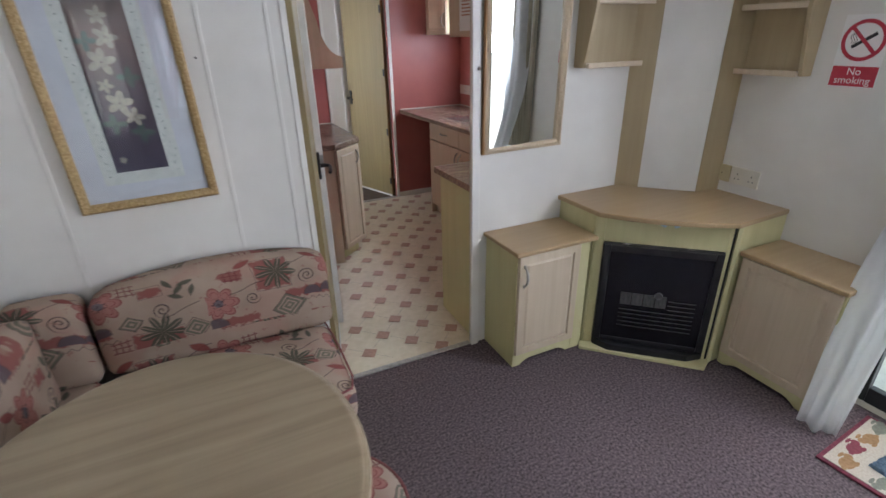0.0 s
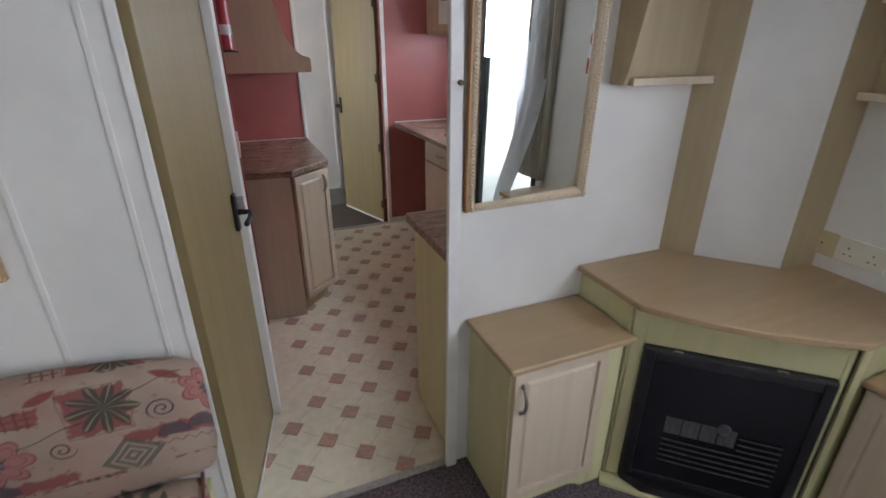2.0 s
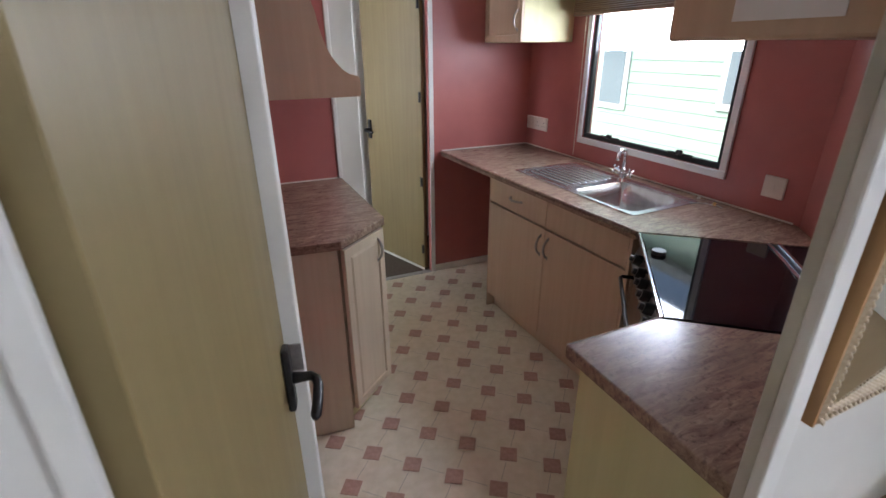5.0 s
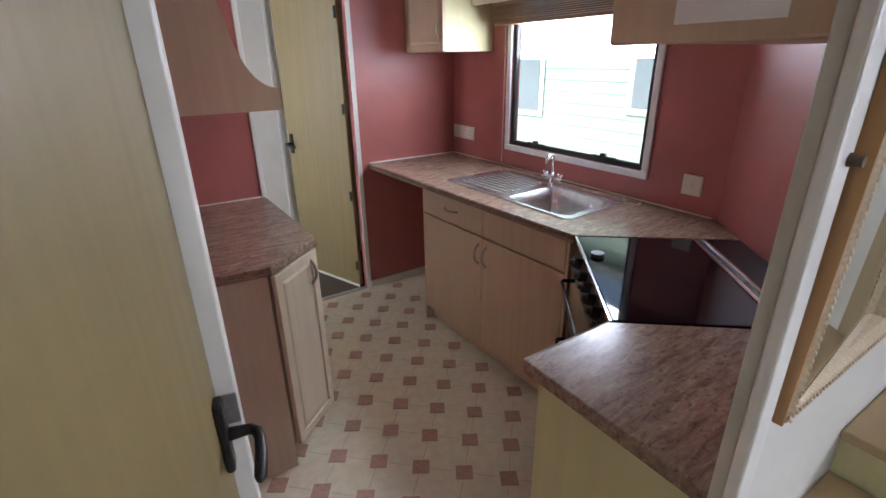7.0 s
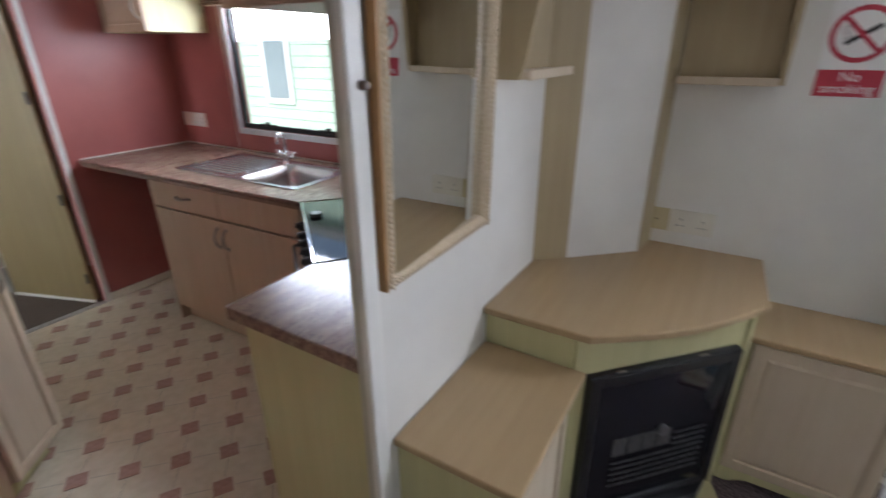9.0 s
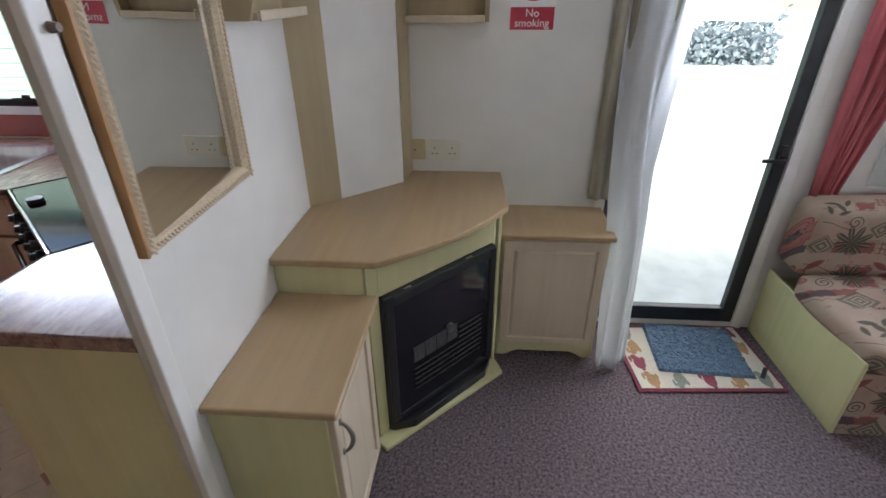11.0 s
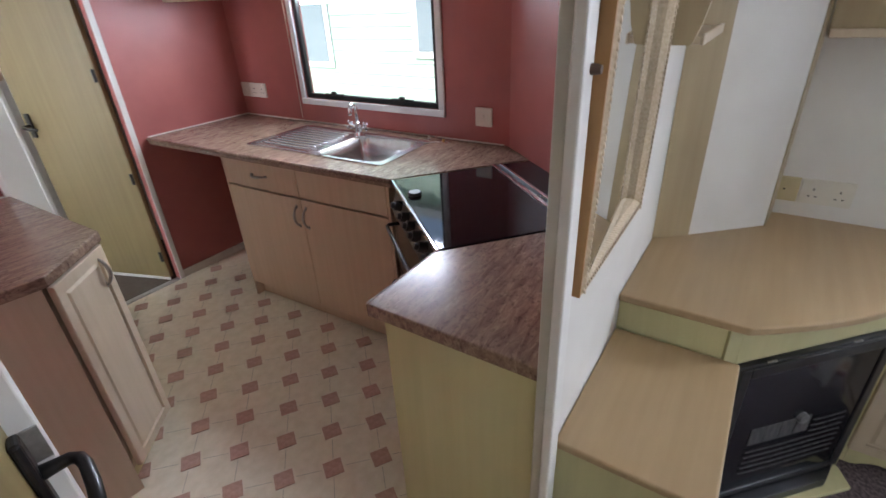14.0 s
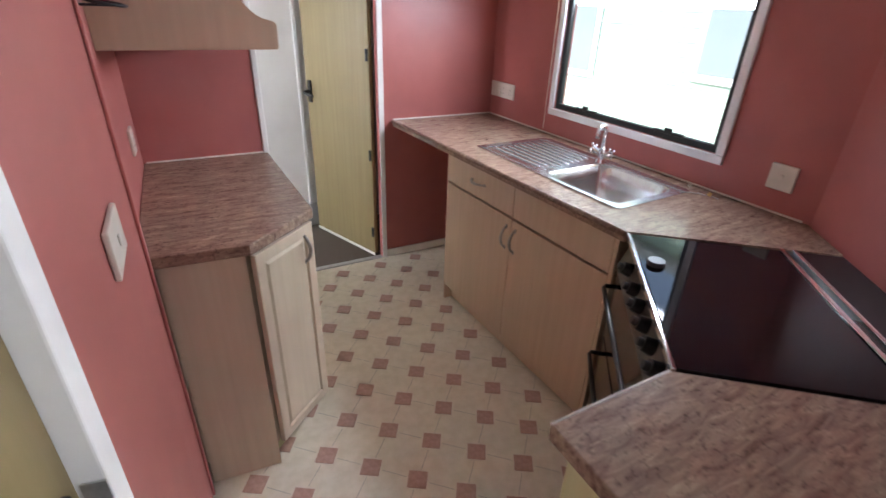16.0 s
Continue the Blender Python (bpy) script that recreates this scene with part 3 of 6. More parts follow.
    lay(mth("MULTIPLY", ring(zig, 0.0020), inside(mth("SUBTRACT", mth("ABSOLUTE", x), 0.07))), CLOTH_DARK, 0.8)
    L(base, b.inputs["Base Color"])
    wn3 = N("ShaderNodeTexNoise")
    wn3.inputs["Scale"].default_value = 700
    L(co.outputs["Object"], wn3.inputs["Vector"])
    bp = N("ShaderNodeBump")
    bp.inputs["Strength"].default_value, bp.inputs["Distance"].default_value = 0.5, 0.001
    L(wn3.outputs[0], bp.inputs["Height"])
    L(bp.outputs[0], b.inputs["Normal"])
    return m


FABRIC = fabric("floral_upholstery")
FABRIC_SIDE = fabric("floral_upholstery_turned", True)
PIPING = varied("maroon_piping", (0.20, 0.06, 0.06), (0.28, 0.10, 0.09), (90, 90, 90), 3, 0.9)


def soft_box(x0, x1, y0, y1, z0, z1, r=0.035, bulge=0.012, n=10):
    """A stuffed cushion: a rounded block that swells a little in the middle."""
    bm = bmesh.new()
    bmesh.ops.create_cube(bm, size=2.0)
    bmesh.ops.subdivide_edges(bm, edges=bm.edges[:], cuts=n, use_grid_fill=True)
    hx, hy, hz = (x1 - x0) / 2, (y1 - y0) / 2, (z1 - z0) / 2
    c = Vector(((x0 + x1) / 2, (y0 + y1) / 2, (z0 + z1) / 2))
    rng = random.Random(int((x0 + 9) * 1000 + y0 * 77))
    ph = rng.random() * 6
    for v in bm.verts:
        p = v.co
        q = Vector((p.x * hx, p.y * hy, p.z * hz))
        inner = Vector([max(-h + r, min(h - r, a)) for a, h in zip(q, (hx, hy, hz))])
        d = q - inner
        if d.length > 1e-6:
            q = inner + d.normalized() * r
        sw = bulge * (1 - min(1, abs(p.x)) ** 2) * (1 - min(1, abs(p.z)) ** 2)
        swz = bulge * (1 - min(1, abs(p.x)) ** 2) * (1 - min(1, abs(p.y)) ** 2)
        q.y += math.copysign(sw, p.y) if abs(p.y) > 0.99 else 0
        q.z += math.copysign(swz, p.z) if abs(p.z) > 0.99 else 0
        q += 0.003 * Vector((math.sin(9 * q.z + ph), math.sin(11 * q.x + ph), math.sin(8 * q.y + ph)))
        v.co = c + q
    return bm


def arched(bm, xc, half, rise, z_from):
    """Bows the top of a back cushion upward in the middle."""
    for v in bm.verts:
        if v.co.z > z_from:
            k = max(0.0, 1 - ((v.co.x - xc) / half) ** 2)
            v.co.z += rise * k * (v.co.z - z_from) / 0.25
    return bm


# ---- lounge: corner sofa, table, stool ----
sofa = thing("corner_sofa", "floral patterned corner sofa with maroon, green and beige upholstery", "sofa", (-0.1, 1.6, 0))
part("base", prism([(XL + 0.01, 1.845), (0.37, 1.845), (0.37, 1.26), (-0.12, 1.26), (-0.12, 0.1), (XL + 0.01, 0.1)], 0, 0.30), LIME, sofa, "lime tinted plywood base")
part("seat_cushion", soft_box(-0.40, 0.385, 1.25, 1.74, 0.30, 0.455, 0.045), FABRIC, sofa, smooth=True)
part("seat_cushion", soft_box(XL + 0.02, -0.10, 0.62, 1.24, 0.30, 0.455, 0.045), FABRIC, sofa, smooth=True)
part("seat_cushion", soft_box(XL + 0.02, -0.41, 1.25, 1.74, 0.30, 0.45, 0.045), FABRIC, sofa, smooth=True)
part("back_cushion", arched(soft_box(-0.395, 0.422, 1.715, 1.858, 0.43, 0.735, 0.045, 0.018, 14), 0.02, 0.45, 0.065, 0.55), FABRIC, sofa, smooth=True)
bk = soft_box(XL + 0.012, XL + 0.15, 0.66, 1.70, 0.43, 0.765, 0.045, 0.012, 14)
part("back_cushion", bk, FABRIC_SIDE, sofa, smooth=True)
part("back_cushion", soft_box(XL + 0.015, -0.405, 1.70, 1.857, 0.43, 0.755, 0.045, 0.012), FABRIC, sofa, smooth=True)
for z in (0.447, 0.318):
    part("piping", tube([(0.38, 1.72, z), (0.388, 1.6, z), (0.39, 1.45, z), (0.388, 1.33, z), (0.37, 1.27, z), (0.30, 1.252, z), (-0.1, 1.25, z)], 0.004, seg=6), PIPING, sofa, "maroon piping", smooth=True)

tab = thing("dining_table", "oval oak effect dining table with a moulded edge", "table", (-0.125, 0.83, 0))
oval = lambda k, n=72: [(-0.125 + k * 0.418 * math.cos(2 * math.pi * i / n), 0.83 + k * 0.472 * math.sin(2 * math.pi * i / n)) for i in range(n)]


def moulded_top(profile, n=72):
    """An oval slab whose edge follows a list of (scale, height)."""
    bm = bmesh.new()
    rings = [[bm.verts.new((x, y, z)) for x, y in oval(k, n)] for k, z in profile]
    for a, b_ in zip(rings, rings[1:]):
        for i in range(n):
            bm.faces.new((a[i], a[(i + 1) % n], b_[(i + 1) % n], b_[i]))
    bm.faces.new(rings[0][::-1])
    bm.faces.new(rings[-1])
    bmesh.ops.recalc_face_normals(bm, faces=bm.faces[:])
    return bm


part("tabletop", moulded_top([(0.955, 0.690), (0.985, 0.691), (0.997, 0.697), (1.0, 0.705), (0.995, 0.713), (0.982, 0.7165), (0.974, 0.7175), (0.968, 0.721), (0.955, 0.722), (0.6, 0.722)]), TABLE, tab)
part("edge_band", moulded_top([(0.957, 0.686), (0.999, 0.699), (1.006, 0.705), (1.001, 0.711), (0.957, 0.6895)]), varied("pale_table_edge", (0.48, 0.38, 0.24), (0.56, 0.45, 0.30), (30, 30, 30), 5, 0.4), tab, "paler moulded edge band")
bm = cyl(bmesh.new(), (-0.125, 0.83, 0.02), (-0.125, 0.83, 0.688), 0.035)
part("pedestal", bm, CHROME, tab, "chrome table leg", smooth=False)
part("foot_plate", cyl(bmesh.new(), (-0.125, 0.83, 0.0), (-0.125, 0.83, 0.02), 0.12, 0.11, 32), CHROME, tab, "round chrome foot")

stool = thing("round_stool", "round stool with floral fabric beside the table", "stool", (0.175, 0.83, 0))
bm = bmesh.new()
prof = [(0.205, 0.0), (0.205, 0.30), (0.212, 0.315), (0.224, 0.34), (0.226, 0.38), (0.222, 0.42), (0.205, 0.448), (0.16, 0.458), (0.05, 0.462)]
rings = [[bm.verts.new((0.175 + r * math.cos(2 * math.pi * i / 40), 0.83 + r * math.sin(2 * math.pi * i / 40), z)) for i in range(40)] for r, z in prof]
for a, b_ in zip(rings, rings[1:]):
    for i in range(40):
        bm.faces.new((a[i], a[(i + 1) % 40], b_[(i + 1) % 40], b_[i]))
bm.faces.new(rings[0][::-1])
bm.faces.new(rings[-1])
part("cushion", bm, FABRIC, stool, smooth=True)
part("piping", tube([(0.175 + 0.216 * math.cos(2 * math.pi * i / 40), 0.83 + 0.216 * math.sin(2 * math.pi * i / 40), 0.437) for i in range(41)], 0.004, seg=6), PIPING, stool, "maroon piping", smooth=True)

# ---- lounge: sofa by the outer door ----
sofa2 = thing("side_sofa", "floral patterned bench sofa with a lime plywood base", "sofa", (2.15, -0.9, 0))
part("end_panel", cube(1.835, 2.455, -0.065, -0.050, 0, 0.335, 0.003), LIME, sofa2, "lime tinted plywood end panel")
part("base", cube(1.86, 2.455, -2.3, -0.066, 0, 0.29), LIME, sofa2)
part("seat_cushion", soft_box(1.80, 2.30, -0.72, -0.055, 0.292, 0.425, 0.045), FABRIC_SIDE, sofa2, smooth=True)
part("seat_cushion", soft_box(1.80, 2.30, -1.42, -0.735, 0.292, 0.425, 0.045), FABRIC_SIDE, sofa2, smooth=True)
part("back_cushion", soft_box(2.27, 2.455, -0.74, -0.045, 0.40, 0.715, 0.045, 0.012, 12), FABRIC_SIDE, sofa2, smooth=True)
part("back_cushion", soft_box(2.27, 2.455, -1.46, -0.755, 0.40, 0.715, 0.045, 0.012, 12), FABRIC_SIDE, sofa2, smooth=True)
part("valance", cube(1.835, 1.855, -2.3, -0.066, 0.0, 0.29, 0.003), FABRIC_SIDE, sofa2, "floral valance along the front")

# ---- picture, mirror, sign ----
def gilt_mat(name, a, b_, scale):
    """Gold-brown moulding with a woven relief."""
    m = varied(name, a, b_, (170, 170, 170), 3, 0.42, 0.0)
    t = m.node_tree
    b = t.nodes["Principled BSDF"]
    co = t.nodes.new("ShaderNodeTexCoord")
    w1 = t.nodes.new("ShaderNodeTexWave")
    w1.bands_direction, w1.inputs["Scale"].default_value, w1.inputs["Distortion"].default_value = "DIAGONAL", scale, 2.0
    t.links.new(co.outputs["Object"], w1.inputs["Vector"])
    bp = t.nodes.new("ShaderNodeBump")
    bp.inputs["Strength"].default_value, bp.inputs["Distance"].default_value = 0.5, 0.001
    t.links.new(w1.outputs[1], bp.inputs["Height"])
    t.links.new(bp.outputs[0], b.inputs["Normal"])
    return m


GILT = gilt_mat("woven_gold_moulding", (0.30, 0.18, 0.06), (0.56, 0.40, 0.19), 34)
ROPE = gilt_mat("pale_rope_moulding", (0.56, 0.43, 0.28), (0.66, 0.53, 0.37), 60)


def framed(th, w, h, fw, depth, mat, at, beads=False):
    """Four mitred frame sides in the plane y = 0 of the pose, growing towards -y."""
    prof = [(0, 0), (0, -depth * 0.75), (fw * 0.25, -depth), (fw * 0.7, -depth * 0.85), (fw, -depth * 0.45), (fw, 0)]
    cs = [((0, 0), (1, 0)), ((w, 0), (0, 1)), ((w, h), (-1, 0)), ((0, h), (0, -1))]
    for (cx, cz), (dx, dz) in cs:
        ln = w if dx else h
        nx, nz = -dz, dx
        bm = bmesh.new()
        ends = []
        for end in (0, 1):
            ring = []
            for o, d in prof:
                s = (o if end == 0 else ln - o)
                ring.append(bm.verts.new((cx + dx * s + nx * o, d, cz + dz * s + nz * o)))
            ends.append(ring)
        k = len(prof)
        for i in range(k):
            bm.faces.new((ends[0][i], ends[0][(i + 1) % k], ends[1][(i + 1) % k], ends[1][i]))
        bm.faces.new(ends[0])
        bm.faces.new(ends[1][::-1])
        bmesh.ops.recalc_face_normals(bm, faces=bm.faces[:])
        f = part("frame_side", bm, mat, th, at=at)
        if beads:
            bb = bmesh.new()
            nb = int(ln / 0.011)
            for i in range(nb):
                s = (i + 0.5) * ln / nb
                o = fw * 0.42
                mm = Matrix.Translation((cx + dx * s + nx * o, -depth * 0.98, cz + dz * s + nz * o)) @ Euler((0, radians(35 if dx else 55), 0)).to_matrix().to_4x4() @ Matrix.Diagonal((0.0085, 0.0022, 0.0040, 1))
                bmesh.ops.create_icosphere(bb, subdivisions=1, radius=1, matrix=mm)
            part("rope_beading", bb, mat, f, at=at, smooth=True)


PW, PH = 0.425, 0.80
pm = pose(-0.338, YP - 0.003, 1.008, 0, -1.4, 0)
pic = thing("framed_picture", "tall framed floral print with a gold woven frame behind glass", "picture", (-0.13, YP - 0.003, 1.0))
framed(pic, PW, PH, 0.030, 0.024, GILT, pm)
MOUNT = varied("pale_blue_mount", (0.58, 0.59, 0.64), (0.64, 0.65, 0.70), (12, 12, 12), 4, 0.8)
part("mount", cube(0.029, PW - 0.029, -0.007, -0.001, 0.029, PH - 0.029), MOUNT, pic, "pale blue card mount", at=pm)
part("border", cube(0.092, PW - 0.092, -0.0085, -0.0072, 0.085, PH - 0.085), varied("sprigged_paper", (0.60, 0.62, 0.58), (0.68, 0.69, 0.65), (60, 60, 60), 5, 0.8), pic, "pale sprigged paper border", at=pm)


def print_mat():
    m, t, b = node_mat("dark_floral_print", (0.05, 0.03, 0.06), 0.7)
    N, L = t.nodes.new, t.links.new
    co = N("ShaderNodeTexCoord")
    sp = N("ShaderNodeSeparateXYZ")
    L(co.outputs["Generated"], sp.inputs[0])
    rp = N("ShaderNodeValToRGB")
    els = rp.color_ramp.elements
    els[0].position, els[0].color = 0.0, (0.028, 0.018, 0.06, 1)
    els[1].position, els[1].color = 1.0, (0.20, 0.16, 0.15, 1)
    e = els.new(0.45)
    e.color = (0.055, 0.03, 0.05, 1)
    e = els.new(0.7)
    e.color = (0.17, 0.10, 0.09, 1)
    nz = N("ShaderNodeTexNoise")
    nz.inputs["Scale"].default_value, nz.inputs["Detail"].default_value = 14, 6
    L(co.outputs["Object"], nz.inputs["Vector"])
    ad = N("ShaderNodeMath")
    ad.operation = "MULTIPLY_ADD"
    L(nz.outputs[0], ad.inputs[0])
    ad.inputs[1].default_value = 0.25
    L(sp.outputs[2], ad.inputs[2])
    sb = N("ShaderNodeMath")
    sb.operation = "SUBTRACT"
    L(ad.outputs[0], sb.inputs[0])
    sb.inputs[1].default_value = 0.125
    L(sb.outputs[0], rp.inputs[0])
    L(rp.outputs[0], b.inputs["Base Color"])
    return m


part("print", cube(0.135, PW - 0.135, -0.0098, -0.0086, 0.125, PH - 0.11), print_mat(), pic, "dark purple floral print", at=pm)
PETAL = varied("cream_petal_ink", (0.34, 0.30, 0.24), (0.46, 0.41, 0.33), (80, 80, 80), 4, 0.8)
LEAFINK = varied("grey_green_ink", (0.05, 0.09, 0.085), (0.09, 0.13, 0.11), (80, 80, 80), 4, 0.8)


def petal_blob(cx, cz, r, n, depth, seed, turn=0.0):
    bm = bmesh.new()
    rng = random.Random(seed)
    for k in range(n):
        a = turn + 2 * math.pi * k / n + rng.uniform(-0.2, 0.2)
        px, pz = cx + 0.62 * r * math.cos(a), cz + 0.62 * r * math.sin(a)
        ring = []
        for i in range(12):
            w = 2 * math.pi * i / 12
            lx, lz = 0.55 * r * math.cos(w), 0.32 * r * math.sin(w)
            ring.append(bm.verts.new((px + lx * math.cos(a) - lz * math.sin(a), depth - 0.0001 * k, pz + lx * math.sin(a) + lz * math.cos(a))))
        bm.faces.new(ring)
    return bm


for i, (cx, cz, r) in enumerate(((0.205, 0.345, 0.035), (0.235, 0.30, 0.026), (0.19, 0.47, 0.036), (0.22, 0.54, 0.030), (0.18, 0.40, 0.02), (0.215, 0.60, 0.024), (0.165, 0.165, 0.010))):
    part("painted_flower", petal_blob(cx, cz, r, 5, -0.0102, i), PETAL, pic, "cream painted flower", at=pm)
for i, (cx, cz, r) in enumerate(((0.175, 0.28, 0.03), (0.25, 0.42, 0.028), (0.165, 0.53, 0.026), (0.245, 0.25, 0.03))):
    part("painted_leaf", petal_blob(cx, cz, r, 4, -0.0100, 40 + i), LEAFINK, pic, "grey-green painted leaf", at=pm)
rng = random.Random(5)
for side in (0.112, PW - 0.112):
    for k in range(26):
        bm = bmesh.new()
        z, x, a = 0.11 + k * 0.0235, side + rng.uniform(-0.008, 0.008), rng.uniform(0.4, 2.6)
        for s in (-1, 1):
            q = [(x, z), (x + 0.004 * math.cos(a + s * 0.4), z + 0.004 * math.sin(a + s * 0.4)), (x + 0.009 * math.cos(a), z + 0.009 * math.sin(a))]
            bm.faces.new([bm.verts.new((p[0], -0.0089, p[1])) for p in q])
        part("leaf_sprig", bm, LEAFINK, pic, at=pm)
pg = part("glass", cube(0.028, PW - 0.028, -0.0135, -0.0115, 0.028, PH - 0.028), PICTURE_GLASS, pic, "picture glass", at=pm)
pg.visible_shadow = False
nail = tagged(part("wall_screw", cyl(bmesh.new(), (0.106, YP, 1.485), (0.106, YP - 0.006, 1.485), 0.004, seg=10), BLACK), "small dark screw head in the wallboard", "screw")

mm_ = pose(1.203, YP - 0.0075, 1.034, 1.1, 0, 0.9)
mir = thing("wall_mirror", "tall wall mirror in a pale rope-carved frame", "mirror", (1.42, YP, 1.03))
framed(mir, 0.438, 0.80, 0.029, 0.026, ROPE, mm_, True)
part("mirror_glass", cube(0.0, 0.384, 0.0, 0.003, 0.027, 0.773), MIRROR, mir, "silvered mirror glass", at=mm_ @ pose(0.027, -0.0215, 0, 0, 0, 2.8))
part("backing", cube(-0.004, 0.002, -0.022, -0.001, 0.0, 0.80), varied("orange_pine_back", (0.38, 0.19, 0.07), (0.46, 0.25, 0.10), (30, 30, 3), 5, 0.5), mir, "orange pine frame side", at=mm_)
cat = tagged(part("cabin_hook", cyl(bmesh.new(), (1.178, YP - 0.020, 1.405), (1.178, YP - 0.034, 1.405), 0.008, 0.006, 12), varied("brown_knob", (0.10, 0.06, 0.04), (0.16, 0.10, 0.07), (40, 40, 40), 3, 0.5)), "small brown door catch on the partition trim", "door catch")

SIGNRED = varied("sign_red", (0.42, 0.020, 0.045), (0.48, 0.03, 0.055), (20, 20, 20), 3, 0.4)
SIGNWHITE = node_mat("sign_white", (0.76, 0.75, 0.73), 0.4)[0]
SIGNBLACK = node_mat("sign_black", (0.015, 0.015, 0.016), 0.5)[0]
# local: x to the sign's right (towards -y of the room), z up, faces -y of the pose
ms = pose(XR - 0.0008, 1.172, 1.312, 0, 0, -90)
sign = thing("no_smoking_sign", "red and white no smoking sign stuck on the wall", "sign", (XR, 1.09, 1.31))
part("sheet", cube(0, 0.165, -0.0012, 0, 0, 0.265, 0.0004, 1), SIGNWHITE, sign, at=ms)
part("red_panel", cube(0.003, 0.162, -0.0018, -0.0013, 0.003, 0.078), SIGNRED, sign, at=ms)


def flat_ring(cx, cz, r0, r1, d0, d1, n=48):
    bm = bmesh.new()
    vs = [[bm.verts.new((cx + r * math.cos(2 * math.pi * i / n), d, cz + r * math.sin(2 * math.pi * i / n))) for i in range(n)] for r, d in ((r0, d0), (r0, d1), (r1, d1), (r1, d0))]
    for a in range(4):
        for i in range(n):
            bm.faces.new((vs[a][i], vs[a][(i + 1) % n], vs[(a + 1) % 4][(i + 1) % n], vs[(a + 1) % 4][i]))
    bmesh.ops.recalc_face_normals(bm, faces=bm.faces[:])
    return bm


def flat_bar(x0, z0, x1, z1, w, d0, d1):
    a = math.atan2(z1 - z0, x1 - x0)
    ln = math.hypot(x1 - x0, z1 - z0)
    bm = cube(0, ln, d1, d0, -w / 2, w / 2)
    bm.transform(Matrix.Translation((x0, 0, z0)) @ Euler((0, -a, 0)).to_matrix().to_4x4())
    return bm


part("red_ring", flat_ring(0.0825, 0.173, 0.062, 0.076, -0.0013, -0.0021), SIGNRED, sign, at=ms)
part("cigarette", flat_bar(0.047, 0.148, 0.122, 0.198, 0.013, -0.0013, -0.0017), SIGNBLACK, sign, at=ms)
part("red_slash", flat_bar(0.036, 0.219, 0.129, 0.127, 0.013, -0.0018, -0.0024), SIGNRED, sign, at=ms)
for k in range(3):
    part("smoke_line", tube([(0.040 + 0.008 * k + 0.005 * math.sin(j * 1.1), -0.0016, 0.160 + 0.006 * j + 0.002 * k) for j in range(8)], 0.0010, seg=5), SIGNBLACK, sign, at=ms)


def lettering(th, text, size, at, mat, name="lettering", centre=True):
    cu = bpy.data.curves.new(name, "FONT")
    cu.body, cu.size, cu.extrude = text, size, 0.0002
    cu.align_x, cu.align_y = ("CENTER" if centre else "LEFT"), "CENTER"
    tmp = bpy.data.objects.new(name, cu)
    me = bpy.data.meshes.new_from_object(tmp)
    bpy.data.objects.remove(tmp)
    bm = bmesh.new()
    bm.from_mesh(me)
    bm.transform(at @ pose(0, 0, 0, 90, 0, 0))
    return part(name, bm, mat, th)


lettering(sign, "No", 0.038, ms @ Matrix.Translation((0.0825, -0.0022, 0.058)), SIGNWHITE)
lettering(sign, "smoking", 0.038, ms @ Matrix.Translation((0.0825, -0.0022, 0.025)), SIGNWHITE)


# ---- sockets ----
def socket(at, turn, gangs, switch=False, label="ivory plastic wall socket", mat=PLASTIC, blank=False):
    """A face plate on a wall; local x along the wall, faces -y."""
    m = pose(*at, 0, 0, turn)
    w = 0.086 if gangs == 1 else 0.146
    th = thing("wall_socket", label, "socket", at)
    part("face_plate", cube(0, w, -0.010, 0, 0, 0.086, 0.003), mat, th, at=m)
    if blank:
        part("outlet", cyl(bmesh.new(), (0.043, -0.009, 0.043), (0.043, -0.0125, 0.043), 0.008, seg=16), mat, th, at=m)
        part("pin_hole", cyl(bmesh.new(), (0.043, -0.012, 0.043), (0.043, -0.0131, 0.043), 0.0035, seg=10), BLACK, th, at=m)
    elif switch:
        part("rocker", cube(w / 2 - 0.006, w / 2 + 0.006, -0.0135, -0.0095, 0.033, 0.053, 0.002), mat, th, at=m)
    else:
        for g in range(gangs):
            cx = w * (g + 0.5) / gangs
            bm = bmesh.new()
            box(bm, cx - 0.002, cx + 0.002, -0.0106, -0.0098, 0.048, 0.056)
            box(bm, cx - 0.013, cx - 0.0065, -0.0106, -0.0098, 0.026, 0.030)
            box(bm, cx + 0.0065, cx + 0.013, -0.0106, -0.0098, 0.026, 0.030)
            part("pin_holes", bm, BLACK, th, at=m)
            part("rocker", cube(cx - 0.006, cx + 0.006, -0.0135, -0.0095, 0.062, 0.076, 0.0015), mat, th, at=m)
    return th


BEIGE = varied("beige_plastic", (0.50, 0.42, 0.24), (0.56, 0.48, 0.29), (10, 10, 10), 3, 0.4)
socket((XR - 0.0005, 1.578, 0.815), -90, 1, label="beige aerial outlet beside the fireplace", mat=BEIGE, blank=True)
socket((XR - 0.0005, 1.489, 0.815), -90, 2, label="ivory double socket beside the fireplace")
socket((XR - 0.0005, 4.498, 0.995), -90, 1, True, "ivory single switch on the terracotta wall")
socket((XR - 0.0005, 4.410, 0.995), -90, 2, label="ivory double socket on the terracotta wall")
socket((XR - 0.0005, 2.768, 0.960), -90, 1, True, "ivory cooker switch on the terracotta wall")
socket((0.5875, 2.74, 1.06), 90, 2, True, "ivory light switch on the passage wall")
socket((0.5575, 3.78, 0.99), 90, 1, label="ivory single socket above the worktop")


